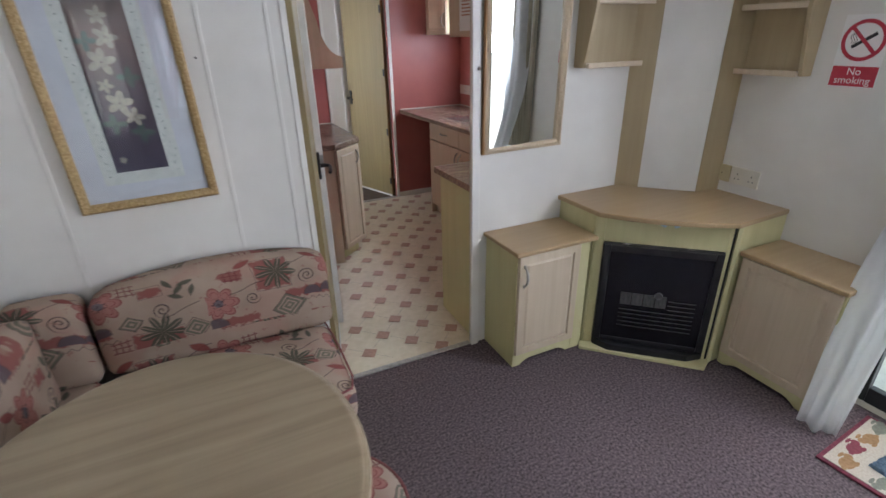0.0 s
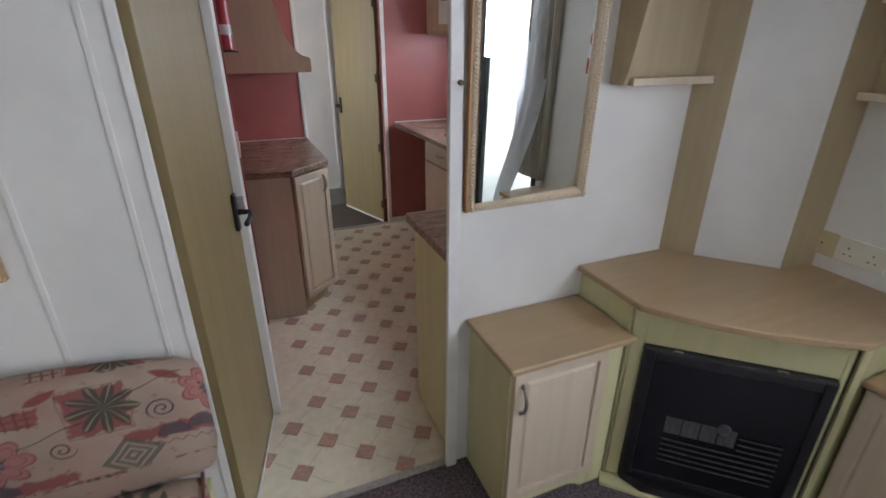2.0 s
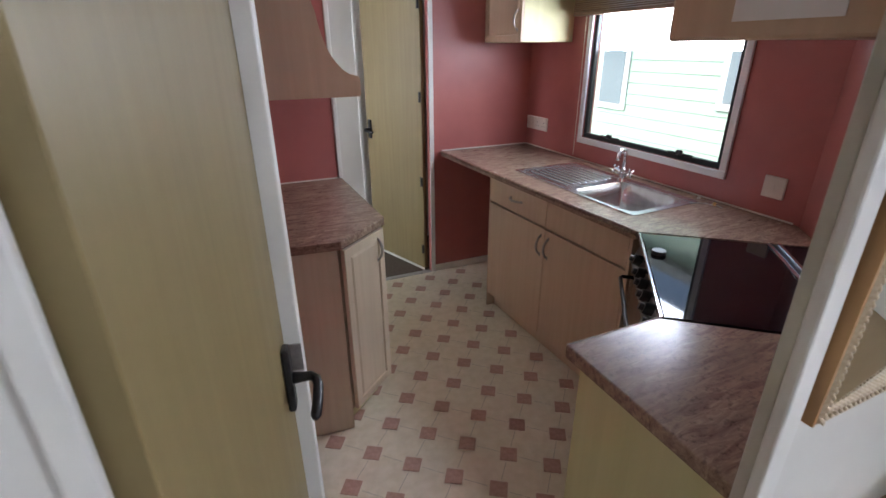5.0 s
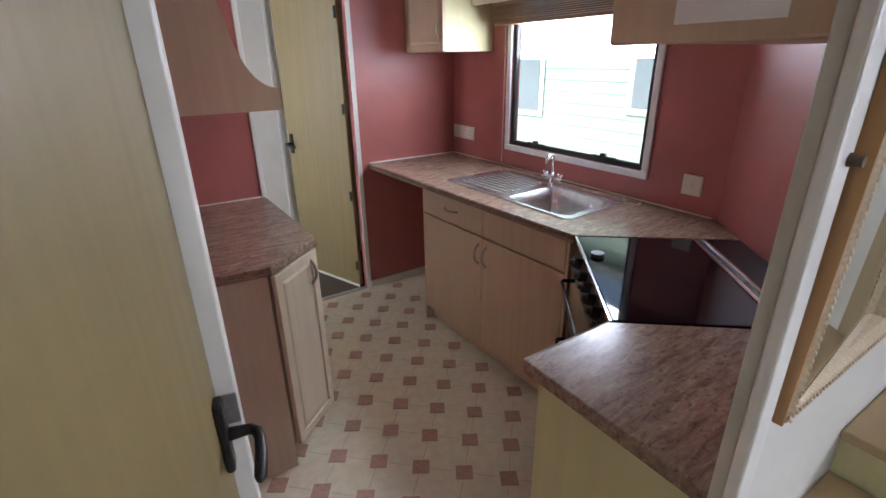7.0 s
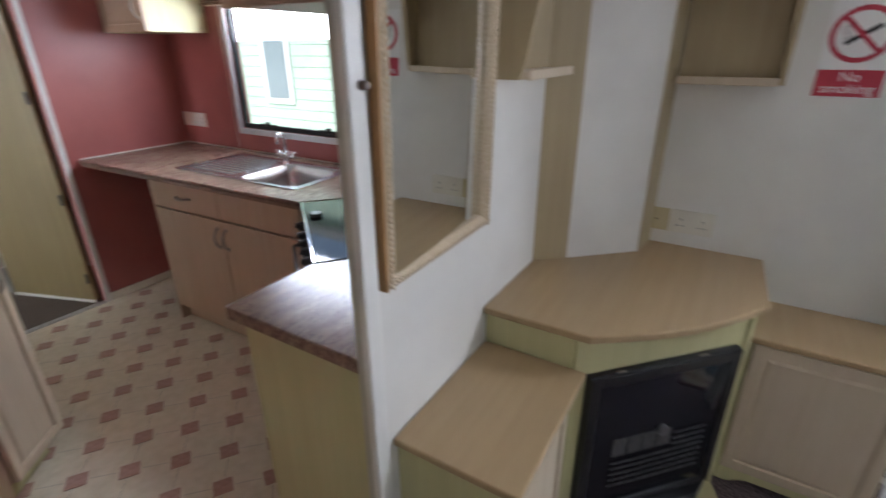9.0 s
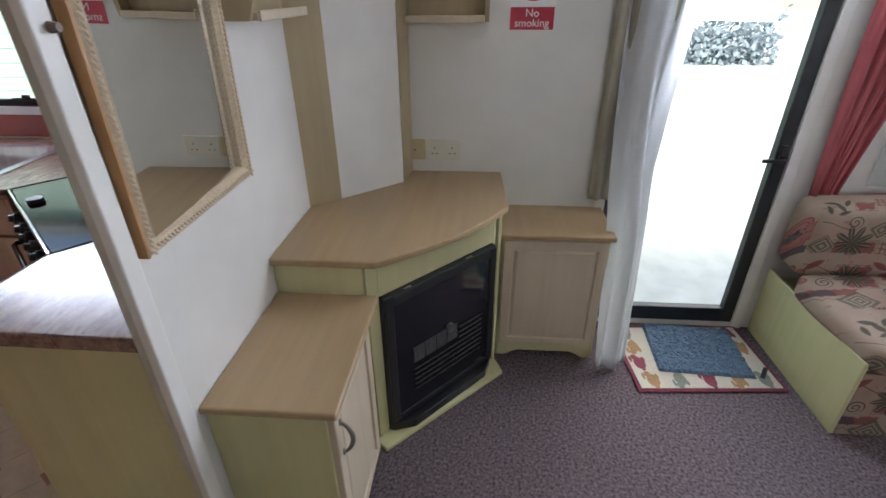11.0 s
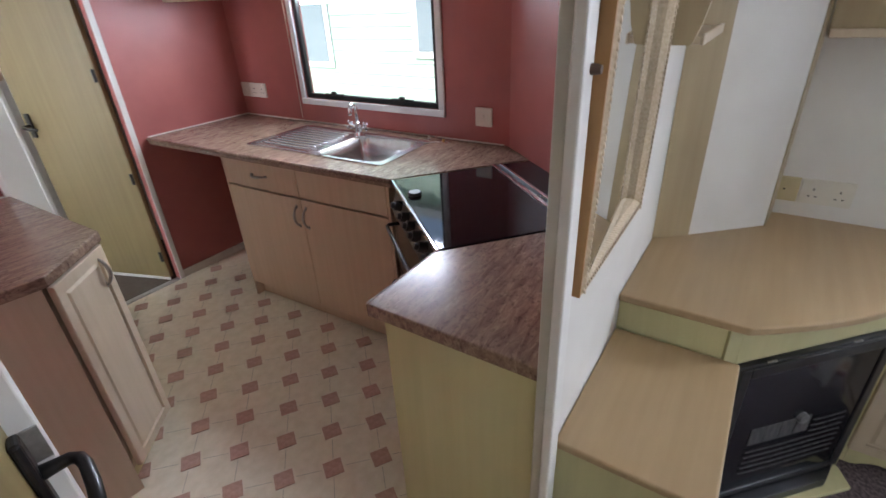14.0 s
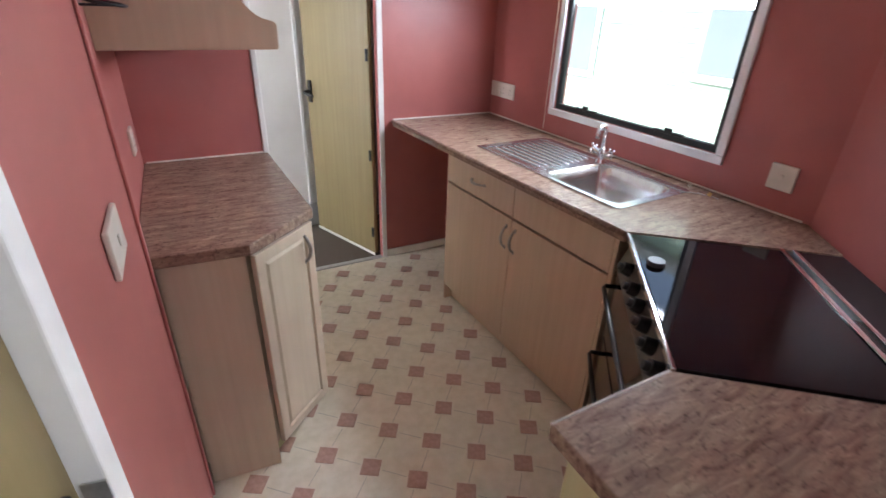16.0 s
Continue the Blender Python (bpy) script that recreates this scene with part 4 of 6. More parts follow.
# ---- cabinet pieces ----
def panel_door(w, h, t=0.018, rail=0.052, arch=False):
    """A slab with a routed groove round a raised field; lies in x, z and faces -y."""
    bm = bmesh.new()
    box(bm, 0, w, -t, 0, 0, h)
    bm.faces.ensure_lookup_table()
    f = min(bm.faces, key=lambda q: q.calc_center_median().y)
    es = list(f.edges)
    bmesh.ops.inset_region(bm, faces=[f], thickness=rail, depth=0)
    bmesh.ops.inset_region(bm, faces=[f], thickness=0.004, depth=-0.008)
    bmesh.ops.inset_region(bm, faces=[f], thickness=0.007, depth=0)
    bmesh.ops.inset_region(bm, faces=[f], thickness=0.014, depth=0.005)
    rim = [e for e in bm.edges if all(abs(v.co.y + t) < 1e-6 for v in e.verts) and (all(v.co.x in (0, w) for v in e.verts) or all(abs(v.co.z) < 1e-6 or abs(v.co.z - h) < 1e-6 for v in e.verts))]
    rim = [e for e in rim if e.is_valid and len({round(v.co.x, 4) for v in e.verts} & {0.0, round(w, 4)}) or all(round(v.co.z, 4) in (0.0, round(h, 4)) for v in e.verts)]
    if rim:
        bmesh.ops.bevel(bm, geom=rim, offset=0.004, segments=2, affect="EDGES", profile=0.5)
    return bm


def bow_handle(parent, at, along="z", length=0.10):
    """A pewter bow pull with leaf ends; faces -y of the pose."""
    k = lambda s, d: (0, d, s * length) if along == "z" else (s * length, d, 0)
    pts = [k(i / 12 - 0.5, -0.004 - 0.024 * math.sin(math.pi * i / 12) ** 0.7) for i in range(13)]
    rad = [0.0042 + 0.0022 * math.sin(math.pi * i / 12) for i in range(13)]
    h = part("handle", tube(pts, rad, seg=10), PEWTER, parent, "pewter bow handle", smooth=True, at=at)
    for s in (-0.5, 0.5):
        bm = bmesh.new()
        bmesh.ops.create_uvsphere(bm, u_segments=12, v_segments=8, radius=1, matrix=Matrix.Translation(k(s, -0.002)) @ Matrix.Diagonal((0.007, 0.004, 0.011, 1) if along == "z" else (0.011, 0.004, 0.007, 1)))
        part("boss", bm, PEWTER, h, smooth=True, at=at)


def scalloped(w, h, dip, t=0.016):
    """A plinth board whose foot is cut away in the middle with curved ends."""
    n = 24
    up = []
    for i in range(n + 1):
        x = w * i / n
        e = min(x, w - x)
        up.append((x, 0.0 if e < 0.03 else min(dip, dip * ((e - 0.03) / 0.05) ** 0.6)))
    bm = bmesh.new()
    rows = []
    for y in (0, -t):
        rows.append(([bm.verts.new((x, y, z)) for x, z in up], [bm.verts.new((x, y, h)) for x, z in up]))
    for i in range(n):
        for lo, hi in rows:
            bm.faces.new((lo[i], lo[i + 1], hi[i + 1], hi[i]))
        for k in (0, 1):
            a, b_ = rows[0][k], rows[1][k]
            bm.faces.new((a[i], a[i + 1], b_[i + 1], b_[i]))
    for i in (0, n):
        bm.faces.new((rows[0][0][i], rows[0][1][i], rows[1][1][i], rows[1][0][i]))
    bmesh.ops.recalc_face_normals(bm, faces=bm.faces[:])
    return bm


# ---- fireplace corner ----
cabl = thing("low_cabinet", "low pale wood cabinet with a panelled door beside the fireplace", "cabinet", (1.45, 1.72, 0), group="fireside cabinets")
part("side_panel", cube(1.240, 1.256, 1.590, YP - 0.001, 0, 0.622, 0.002), LIME, cabl, "lime tinted side panel")
part("side_panel", cube(1.660, 1.676, 1.600, YP - 0.001, 0, 0.622, 0.002), LIME, cabl)
part("back_panel", cube(1.257, 1.659, YP - 0.012, YP - 0.001, 0.06, 0.62), LIME, cabl)
part("bottom_panel", cube(1.257, 1.659, 1.60, YP - 0.013, 0.07, 0.085), LIME, cabl)
part("stile", cube(1.598, 1.659, 1.588, 1.604, 0, 0.622, 0.002), LIME, cabl, "lime tinted filler strip")
part("plinth", scalloped(0.342, 0.072, 0.030), LIME, cabl, "scalloped plinth", at=pose(1.2565, 1.606, 0))
part("top", cube(1.222, 1.684, 1.556, YP - 0.001, 0.622, 0.643, 0.006, 3), BEECH_TOP, cabl, "beech effect top with a rounded edge")
dl = part("door", panel_door(0.350, 0.538), BEECH, cabl, at=pose(1.246, 1.5895, 0.077))
bow_handle(dl, pose(1.273, 1.5715, 0.515))

cabr = thing("low_cabinet", "low pale wood cabinet with a panelled door beside the curtain", "cabinet", (2.32, 0.94, 0), group="fireside cabinets")
XC = 2.190
part("side_panel", cube(XC + 0.002, XR - 0.001, 0.745, 0.761, 0, 0.594, 0.002), LIME, cabr)
part("side_panel", cube(XC + 0.002, XR - 0.001, 1.150, 1.166, 0, 0.594, 0.002), LIME, cabr)
part("back_panel", cube(XR - 0.012, XR - 0.001, 0.762, 1.149, 0.06, 0.59), LIME, cabr)
part("bottom_panel", cube(XC + 0.02, XR - 0.013, 0.762, 1.149, 0.07, 0.085), LIME, cabr)
part("top", cube(XC - 0.028, XR - 0.001, 0.732, 1.172, 0.594, 0.616, 0.006, 3), BEECH_TOP, cabr, "beech effect top with a rounded edge")
part("plinth", scalloped(0.387, 0.072, 0.030), LIME, cabr, "scalloped plinth", at=pose(XC + 0.018, 1.149, 0, 0, 0, -90))
part("door", panel_door(0.405, 0.512), BEECH, cabr, at=pose(XC, 1.158, 0.076, 0, 0, -90))

fp = thing("fireplace_surround", "lime tinted corner fireplace surround with a beech effect mantel", "fireplace", (2.05, 1.55, 0))
P0, P1 = Vector((1.700, 1.588, 0)), Vector((2.135, 1.188, 0))
fd = (P1 - P0).normalized()
fa = math.degrees(math.atan2(fd.y, fd.x))
FW = (P1 - P0).length
mf = pose(P0.x, P0.y, 0, 0, 0, fa)
ZM = 0.765
part("side_panel", prism([(1.690, YP - 0.001), (1.690, 1.600), (1.706, 1.600), (1.706, YP - 0.001)], 0, ZM - 0.024), LIME, fp)
part("side_panel", prism([(XR - 0.001, 1.178), (2.152, 1.178), (2.152, 1.194), (XR - 0.001, 1.194)], 0, ZM - 0.024), LIME, fp)
part("stile", cube(-0.008, 0.034, 0.0, 0.018, 0, ZM - 0.024, 0.002), LIME, fp, at=mf)
part("stile", cube(FW - 0.024, FW - 0.009, 0.0, 0.018, 0, ZM - 0.024, 0.002), LIME, fp, at=mf)
part("stile", cube(FW + 0.004, FW + 0.022, -0.002, 0.016, 0, ZM - 0.024, 0.002), LIME, fp, "lime tinted edge beside a dark gap", at=mf)
part("top_rail", cube(0.0345, FW - 0.0245, 0.0, 0.018, 0.606, ZM - 0.024, 0.002), LIME, fp, at=mf)
part("inner_back", cube(-0.01, FW + 0.02, 0.24, 0.25, 0, ZM - 0.03), SOOT, fp, "dark back of the fire opening", at=mf)
# black strip that paints the shade in the gap between the two stiles
part("gap_shade", cube(FW - 0.008, FW + 0.003, 0.012, 0.02, 0, ZM - 0.03), SOOT, fp, at=mf)
for cx, rz in ((0.29, 20), (0.345, -15)):
    part("tape_scrap", cube(-0.011, 0.011, -0.0012, -0.0004, -0.008, 0.008), varied("pale_blue_tape", (0.42, 0.55, 0.66), (0.52, 0.64, 0.74), (90, 90, 90), 3, 0.5) if cx < 0.3 else bpy.data.materials["pale_blue_tape"], fp, "scrap of pale blue tape", at=mf @ pose(cx, 0, 0.712, 0, rz, 0))
# mantel with a bowed front
bow = []
for i in range(15):
    s = i / 14
    q = Vector((1.668, 1.556, 0)).lerp(Vector((2.098, 1.155, 0)), s)
    bow.append(q + Vector((-0.68, -0.73, 0)) * 0.038 * math.sin(math.pi * s))
outl = [(1.668, YP - 0.001)] + [(q.x, q.y) for q in bow] + [(XR - 0.001, 1.172), (XR - 0.001, YP - 0.001)]
part("mantel", prism(outl, ZM - 0.0235, ZM, bev=0.005), BEECH_TOP, fp, "beech effect mantel top with a rounded edge")
# hearth board with cut corners
part("hearth", prism([(0.02, -0.001), (-0.03, -0.006), (-0.026, -0.06), (FW - 0.02, -0.085), (FW + 0.012, -0.012), (FW, -0.001)], 0.001, 0.018, bev=0.002), LIME, fp, "lime tinted hearth board", at=mf)

fire = thing("gas_fire", "black glass-fronted gas fire with a slatted grille", "gas fire", tuple(mf @ Vector((FW / 2, -0.02, 0.019))))
u0, u1 = 0.036, FW - 0.026
bm = bmesh.new()
box(bm, u0, u1, -0.016, 0.10, 0.0195, 0.604, 0.004)
part("casing", bm, SOOT, fire, at=mf)
bm = prism([(u0 + 0.002, -0.0165), (u0 + 0.075, -0.058), (u1 - 0.075, -0.058), (u1 - 0.002, -0.0165)], 0.0195, 0.055, bev=0.002)
part("base_tray", bm, SOOT, fire, "black projecting base tray", at=mf)
for a in ((u0 + 0.003, u0 + 0.035, 0.06, 0.60), (u1 - 0.035, u1 - 0.003, 0.06, 0.60), (u0 + 0.036, u1 - 0.036, 0.565, 0.60), (u0 + 0.036, u1 - 0.036, 0.06, 0.085)):
    part("front_frame", cube(a[0], a[1], -0.026, -0.0162, a[2], a[3], 0.003), SOOT, fire, at=mf)
part("glass_front", cube(u0 + 0.036, u1 - 0.036, -0.0215, -0.0165, 0.085, 0.564), node_mat("smoked_glass", (0.008, 0.009, 0.012), 0.08)[0], fire, "smoked glass panel", at=mf)
GRIL = varied("dull_grille_metal", (0.035, 0.034, 0.034), (0.075, 0.072, 0.07), (50, 50, 50), 4, 0.45, metal=0.5)
CER = varied("grey_fire_element", (0.045, 0.045, 0.045), (0.080, 0.077, 0.074), (120, 120, 30), 5, 0.8)
for k in range(4):
    part("heating_element", cube(0.145 + k * 0.054, 0.195 + k * 0.054, -0.0245, -0.0216, 0.285, 0.352, 0.001), CER, fire, "pale ceramic heating element", at=mf)
for k in range(8):
    x0 = 0.145 if k < 5 else 0.365
    zz = 0.165 + 0.0235 * k
    part("grille_bar", tube([(x0, -0.027, zz), (x0 + 0.1 if k < 5 else x0 + 0.05, -0.0285, zz), (0.487, -0.027, zz)], 0.0022, seg=6), GRIL, fire, "thin dull grille bar", at=mf)
bm = cyl(bmesh.new(), tuple((0.318, -0.0216, 0.352)), tuple((0.318, -0.034, 0.352)), 0.019, 0.017, 20)
part("control_knob", bm, varied("dark_knob", (0.05, 0.05, 0.05), (0.10, 0.10, 0.10), (40, 40, 40), 3, 0.3), fire, "round dark control knob", at=mf)
for x in (0.135, 0.42):
    part("clip", tube([(x - 0.014, -0.018, 0.607), (x, -0.022, 0.612), (x + 0.014, -0.018, 0.606)], 0.003, seg=6), PEWTER, fire, "small metal clip", at=mf)

col = thing("chimney_boxing", "white corner chimney boxing with lime wood edges", "chimney", (2.3, 1.7, ZM))
CL, CR = (2.128, 1.772), (2.318, 1.567)
part("face_board", prism([CL, CR, (CR[0] + 0.012, CR[1] + 0.012), (CL[0] + 0.012, CL[1] + 0.012)], ZM + 0.0005, TOP), CREAM, col, "white wallboard face")
part("wood_return", prism([(2.052, YP - 0.001), (CL[0] - 0.003, CL[1] - 0.002), (CL[0] + 0.012, CL[1] + 0.013), (2.067, YP - 0.001)], ZM + 0.0005, TOP), TAN, col, "tan wood effect side strip")
part("wood_return", prism([(CR[0] - 0.002, CR[1] - 0.003), (XR - 0.001, 1.548), (XR - 0.001, 1.563), (CR[0] + 0.012, CR[1] + 0.012)], ZM + 0.0005, TOP), TAN, col, "tan wood effect side strip")


def corner_shelf(axis, label):
    """A hanging shelf unit with tapering sides; local x along the wall, wall at y = 0, faces -y."""
    L_, wid, flip = axis
    th = thing("corner_shelf", label, "shelf", tuple(L_.translation), group="shelves beside the chimney")
    bm = bmesh.new()
    pts = [(0, 0), (-0.060, 0), (-0.075, 0.04), (-0.118, 0.26), (-0.118, 0.66), (0, 0.66)]
    lo = [bm.verts.new((0 if not flip else wid, d, z)) for d, z in pts]
    hi = [bm.verts.new((0.016 if not flip else wid - 0.016, d, z)) for d, z in pts]
    bm.faces.new(lo)
    bm.faces.new(hi[::-1])
    for i in range(len(pts)):
        bm.faces.new((lo[i], lo[(i + 1) % len(pts)], hi[(i + 1) % len(pts)], hi[i]))
    bmesh.ops.recalc_face_normals(bm, faces=bm.faces[:])
    part("side_panel", bm, TAN, th, "tan tapering side", at=L_)
    a, b_ = (0.0165, wid) if not flip else (0, wid - 0.0165)
    part("back_panel", cube(a, b_, -0.008, -0.0005, 0.017, 0.66), TAN, th, at=L_)
    part("shelf_board", cube(a, b_, -0.075, -0.0005, 0.0, 0.0165, 0.002), BEECH, th, at=L_)
    part("shelf_lip", cube(a, b_, -0.083, -0.0755, -0.002, 0.022, 0.003), BEECH, th, at=L_)
    part("shelf_board", cube(a, b_, -0.105, -0.0085, 0.268, 0.2845, 0.002), BEECH, th, at=L_)
    part("shelf_lip", cube(a, b_, -0.113, -0.1055, 0.264, 0.288, 0.003), BEECH, th, at=L_)


corner_shelf((pose(1.700, YP - 0.0005, 1.385), 0.350, False), "open pale wood corner shelf above the cabinet")
corner_shelf((pose(XR - 0.0005, 1.545, 1.345, 0, 0, -90), 0.300, True), "open pale wood corner shelf beside the sign")

# ---- curtains, mats ----
SATIN = varied("pale_satin_lining", (0.82, 0.83, 0.85), (0.88, 0.88, 0.89), (3, 3, 3), 4, 0.34, 0.05, 500)
DRAPE = varied("beige_green_shaded_drape", (0.34, 0.31, 0.24), (0.42, 0.39, 0.31), (60, 60, 3), 4, 0.8)
ROSE = varied("rose_red_curtain", (0.36, 0.07, 0.085), (0.46, 0.12, 0.13), (50, 50, 3), 4, 0.85, 0.2, 400)


def net_mat():
    m, t, b = node_mat("white_net", (0.8, 0.8, 0.8), 0.9)
    tr = t.nodes.new("ShaderNodeBsdfTranslucent")
    tp = t.nodes.new("ShaderNodeBsdfTransparent")
    m1, m2 = t.nodes.new("ShaderNodeMixShader"), t.nodes.new("ShaderNodeMixShader")
    m1.inputs[0].default_value, m2.inputs[0].default_value = 0.5, 0.45
    t.links.new(b.outputs[0], m1.inputs[1])
    t.links.new(tr.outputs[0], m1.inputs[2])
    t.links.new(m1.outputs[0], m2.inputs[1])
    t.links.new(tp.outputs[0], m2.inputs[2])
    t.links.new(m2.outputs[0], t.nodes["Material Output"].inputs[0])
    return m


NET = net_mat()
# the satin lining lets part of the daylight through
tree = SATIN.node_tree
glow, mixed = tree.nodes.new("ShaderNodeBsdfTranslucent"), tree.nodes.new("ShaderNodeMixShader")
glow.inputs[0].default_value, mixed.inputs[0].default_value = (0.88, 0.89, 0.90, 1), 0.55
tree.links.new(tree.nodes["Principled BSDF"].outputs[0], mixed.inputs[1])
tree.links.new(glow.outputs[0], mixed.inputs[2])
tree.links.new(mixed.outputs[0], tree.nodes["Material Output"].inputs[0])


def drape(path, folds, depth, nu=90, nv=44, thick=0.003, jitter=0.0):
    """A hanging cloth: path(v) gives its two ends (x, y) and height; folds ripple across it."""
    bm = bmesh.new()
    grid = []
    for j in range(nv + 1):
        v = j / nv
        (ax, ay), (bx, by), z = path(v)
        row = []
        dx, dy = bx - ax, by - ay
        ln = math.hypot(dx, dy) or 1
        nx, ny = -dy / ln, dx / ln
        for i in range(nu + 1):
            s = i / nu
            w = depth * (0.65 + 0.35 * math.sin(3.1 * s + 2.2 * v)) * math.sin(2 * math.pi * folds * s + 0.9 * math.sin(2.3 * v + 4 * s)) + 0.35 * depth * math.sin(2 * math.pi * (folds * 1.7) * s + 3 * v)
            row.append(bm.verts.new((ax + dx * s + nx * w, ay + dy * s + ny * w, z + jitter * math.sin(9 * s + 2))))
        grid.append(row)
    for j in range(nv):
        for i in range(nu):
            bm.faces.new((grid[j][i], grid[j][i + 1], grid[j + 1][i + 1], grid[j + 1][i]))
    bmesh.ops.recalc_face_normals(bm, faces=bm.faces[:])
    bmesh.ops.solidify(bm, geom=bm.faces[:], thickness=thick)
    return bm


def lerp(a, b, t):
    return a + (b - a) * t


def curt_path(v):
    """From the rail down: hangs straight, is gathered at knee height and kicks out at the hem."""
    z = lerp(1.98, 0.012, v)
    g = math.exp(-(max(z - 0.55, 0) / 0.45) ** 2)
    h = max(0.0, (0.74 - z) / 0.74)
    a = (lerp(2.415, 2.20, g) - 0.10 * h, lerp(0.755, 0.745, g) - 0.015 * h)
    b = (lerp(2.40, 2.30, g) - 0.14 * h, lerp(0.47, 0.59, min(1, v * 1.7)) + 0.02 * h)
    return a, b, z


cur = thing("door_curtain", "long curtain with pale satin lining drawn beside the outer door", "curtain", (2.38, 0.62, 0))
part("lining", drape(curt_path, 1.7, 0.036), SATIN, cur, "shiny pale satin lining", smooth=True)
# beige-green sheet stands in for the shaded upper part of the satin curtain
part("shaded_cloth", drape(lambda v: ((2.437, 0.80), (2.43, 0.56), lerp(1.985, 0.66, v)), 5, 0.012), DRAPE, cur, "upper part of the curtain in shade, coloured beige-green", smooth=True)
part("heading", cube(2.405, 2.445, 0.50, 0.82, 1.985, 2.035, 0.01), DRAPE, cur, "gathered heading")
rail = tagged(part("curtain_rail", cyl(bmesh.new(), (2.425, -2.2, 2.042), (2.425, 0.86, 2.042), 0.012), UPVC), "white curtain rail below the ceiling", "curtain rail")

rc = thing("tied_curtain", "rose red curtain tied back beside the lounge window", "curtain", (2.42, -0.2, 0.72))
part("cloth", drape(lambda v: ((2.42, -0.045 - 0.03 * v), (2.41, lerp(-0.52, -0.16, v ** 0.7)), lerp(2.02, 0.70, v)), 5, 0.018), ROSE, rc, smooth=True)
net = tagged(part("net_curtain", drape(lambda v: ((2.445, -0.30), (2.445, -2.1), lerp(1.98, 0.74, v)), 22, 0.008, 260, 4, 0.001), NET), "white net curtain across the lounge window", "curtain")
net3 = tagged(part("net_curtain", drape(lambda v: ((XL + 0.04, -2.36), (XL + 0.04, -0.72), lerp(1.90, 0.84, v)), 20, 0.009, 240, 4, 0.001), NET), "white net curtain across the window behind the sofa", "curtain")
net2 = tagged(part("net_curtain", drape(lambda v: ((-0.32, Y0 + 0.05), (1.95, Y0 + 0.05), lerp(1.98, 0.80, v)), 24, 0.010, 280, 4, 0.001), NET), "white net curtain across the front window", "curtain")
for sgn, xa in ((1, -0.36), (-1, 2.0)):
    fc = tagged(part("tied_curtain", drape(lambda v, s=sgn, x=xa: ((x, Y0 + 0.09), (x + s * lerp(0.55, 0.14, v ** 0.6), Y0 + 0.10), lerp(2.02, 0.75, v)), 5, 0.02), ROSE), "rose red curtain tied back at the front window", "curtain")

mat = thing("door_mat", "cream door mat with animal shapes and a maroon border", "mat", (2.23, 0.30, 0))
mmt = pose(2.225, 0.300, 0, 0, 0, 4)
part("border", cube(-0.215, 0.215, -0.305, 0.305, 0.0005, 0.010, 0.004), varied("maroon_mat_edge", (0.14, 0.025, 0.045), (0.20, 0.04, 0.06), (80, 80, 80), 3, 0.9), mat, "maroon bound edge", at=mmt)
part("field", cube(-0.198, 0.198, -0.288, 0.288, 0.0102, 0.0125, 0.001), varied("cream_mat_pile", (0.48, 0.43, 0.34), (0.58, 0.53, 0.43), (150, 150, 150), 4, 0.95, 0.7, 350), mat, "cream pile", at=mmt)
RAB = [varied("brown_animal_print", (0.30, 0.17, 0.07), (0.38, 0.23, 0.11), (90, 90, 90), 3, 0.95), varied("grey_green_animal_print", (0.17, 0.18, 0.14), (0.23, 0.24, 0.19), (90, 90, 90), 3, 0.95), varied("maroon_print", (0.20, 0.04, 0.06), (0.26, 0.06, 0.08), (90, 90, 90), 3, 0.95)]


def animal(cx, cy, s, flip):
    """A crouching long-eared shape, flat in the pile."""
    bm = bmesh.new()
    for ox, oy, a, b_ in ((0, 0, 0.030, 0.020), (0.030 * flip, 0.010, 0.014, 0.012), (0.020 * flip, 0.026, 0.016, 0.005), (-0.030 * flip, -0.004, 0.008, 0.007), (0.018 * flip, -0.017, 0.014, 0.006)):
        bm.faces.new([bm.verts.new((cx + s * (ox + a * math.cos(2 * math.pi * i / 16)), cy + s * (oy + b_ * math.sin(2 * math.pi * i / 16)), 0.0129 + 0.0001 * len(bm.faces))) for i in range(16)])
    return bm


k = 0
for ix, iy, fl in ((-0.155, 0.225, 1), (-0.145, 0.11, -1), (-0.155, -0.01, 1), (-0.15, -0.13, -1), (-0.155, -0.24, 1), (-0.05, 0.245, 1), (0.06, 0.235, -1), (0.155, 0.24, 1), (0.16, -0.24, -1), (0.05, -0.25, 1)):
    part("woven_animal", animal(ix, iy, 1.25, fl), RAB[k % 3], mat, at=mmt)
    k += 1
rug = thing("blue_mat", "blue shaggy bath mat lying on the door mat", "mat", (2.27, 0.27, 0.013))
bm = bmesh.new()
nx_, ny_ = 46, 54
rng = random.Random(8)
gv = [[bm.verts.new((-0.165 + 0.33 * i / nx_ + rng.uniform(-0.003, 0.003), -0.195 + 0.39 * j / ny_ + rng.uniform(-0.003, 0.003), 0.0145 + (0 if i in (0, nx_) or j in (0, ny_) else 0.010 + rng.uniform(-0.004, 0.005)))) for j in range(ny_ + 1)] for i in range(nx_ + 1)]
for i in range(nx_):
    for j in range(ny_):
        bm.faces.new((gv[i][j], gv[i + 1][j], gv[i + 1][j + 1], gv[i][j + 1]))
base = [bm.verts.new((x, y, 0.0131)) for x, y in ((-0.165, -0.195), (0.165, -0.195), (0.165, 0.195), (-0.165, 0.195))]
bm.faces.new(base[::-1])
part("shag", bm, varied("blue_shag", (0.085, 0.135, 0.19), (0.125, 0.185, 0.25), (110, 110, 110), 4, 0.95, 0.8, 300), rug, at=pose(2.265, 0.27, 0, 0, 0, -3))
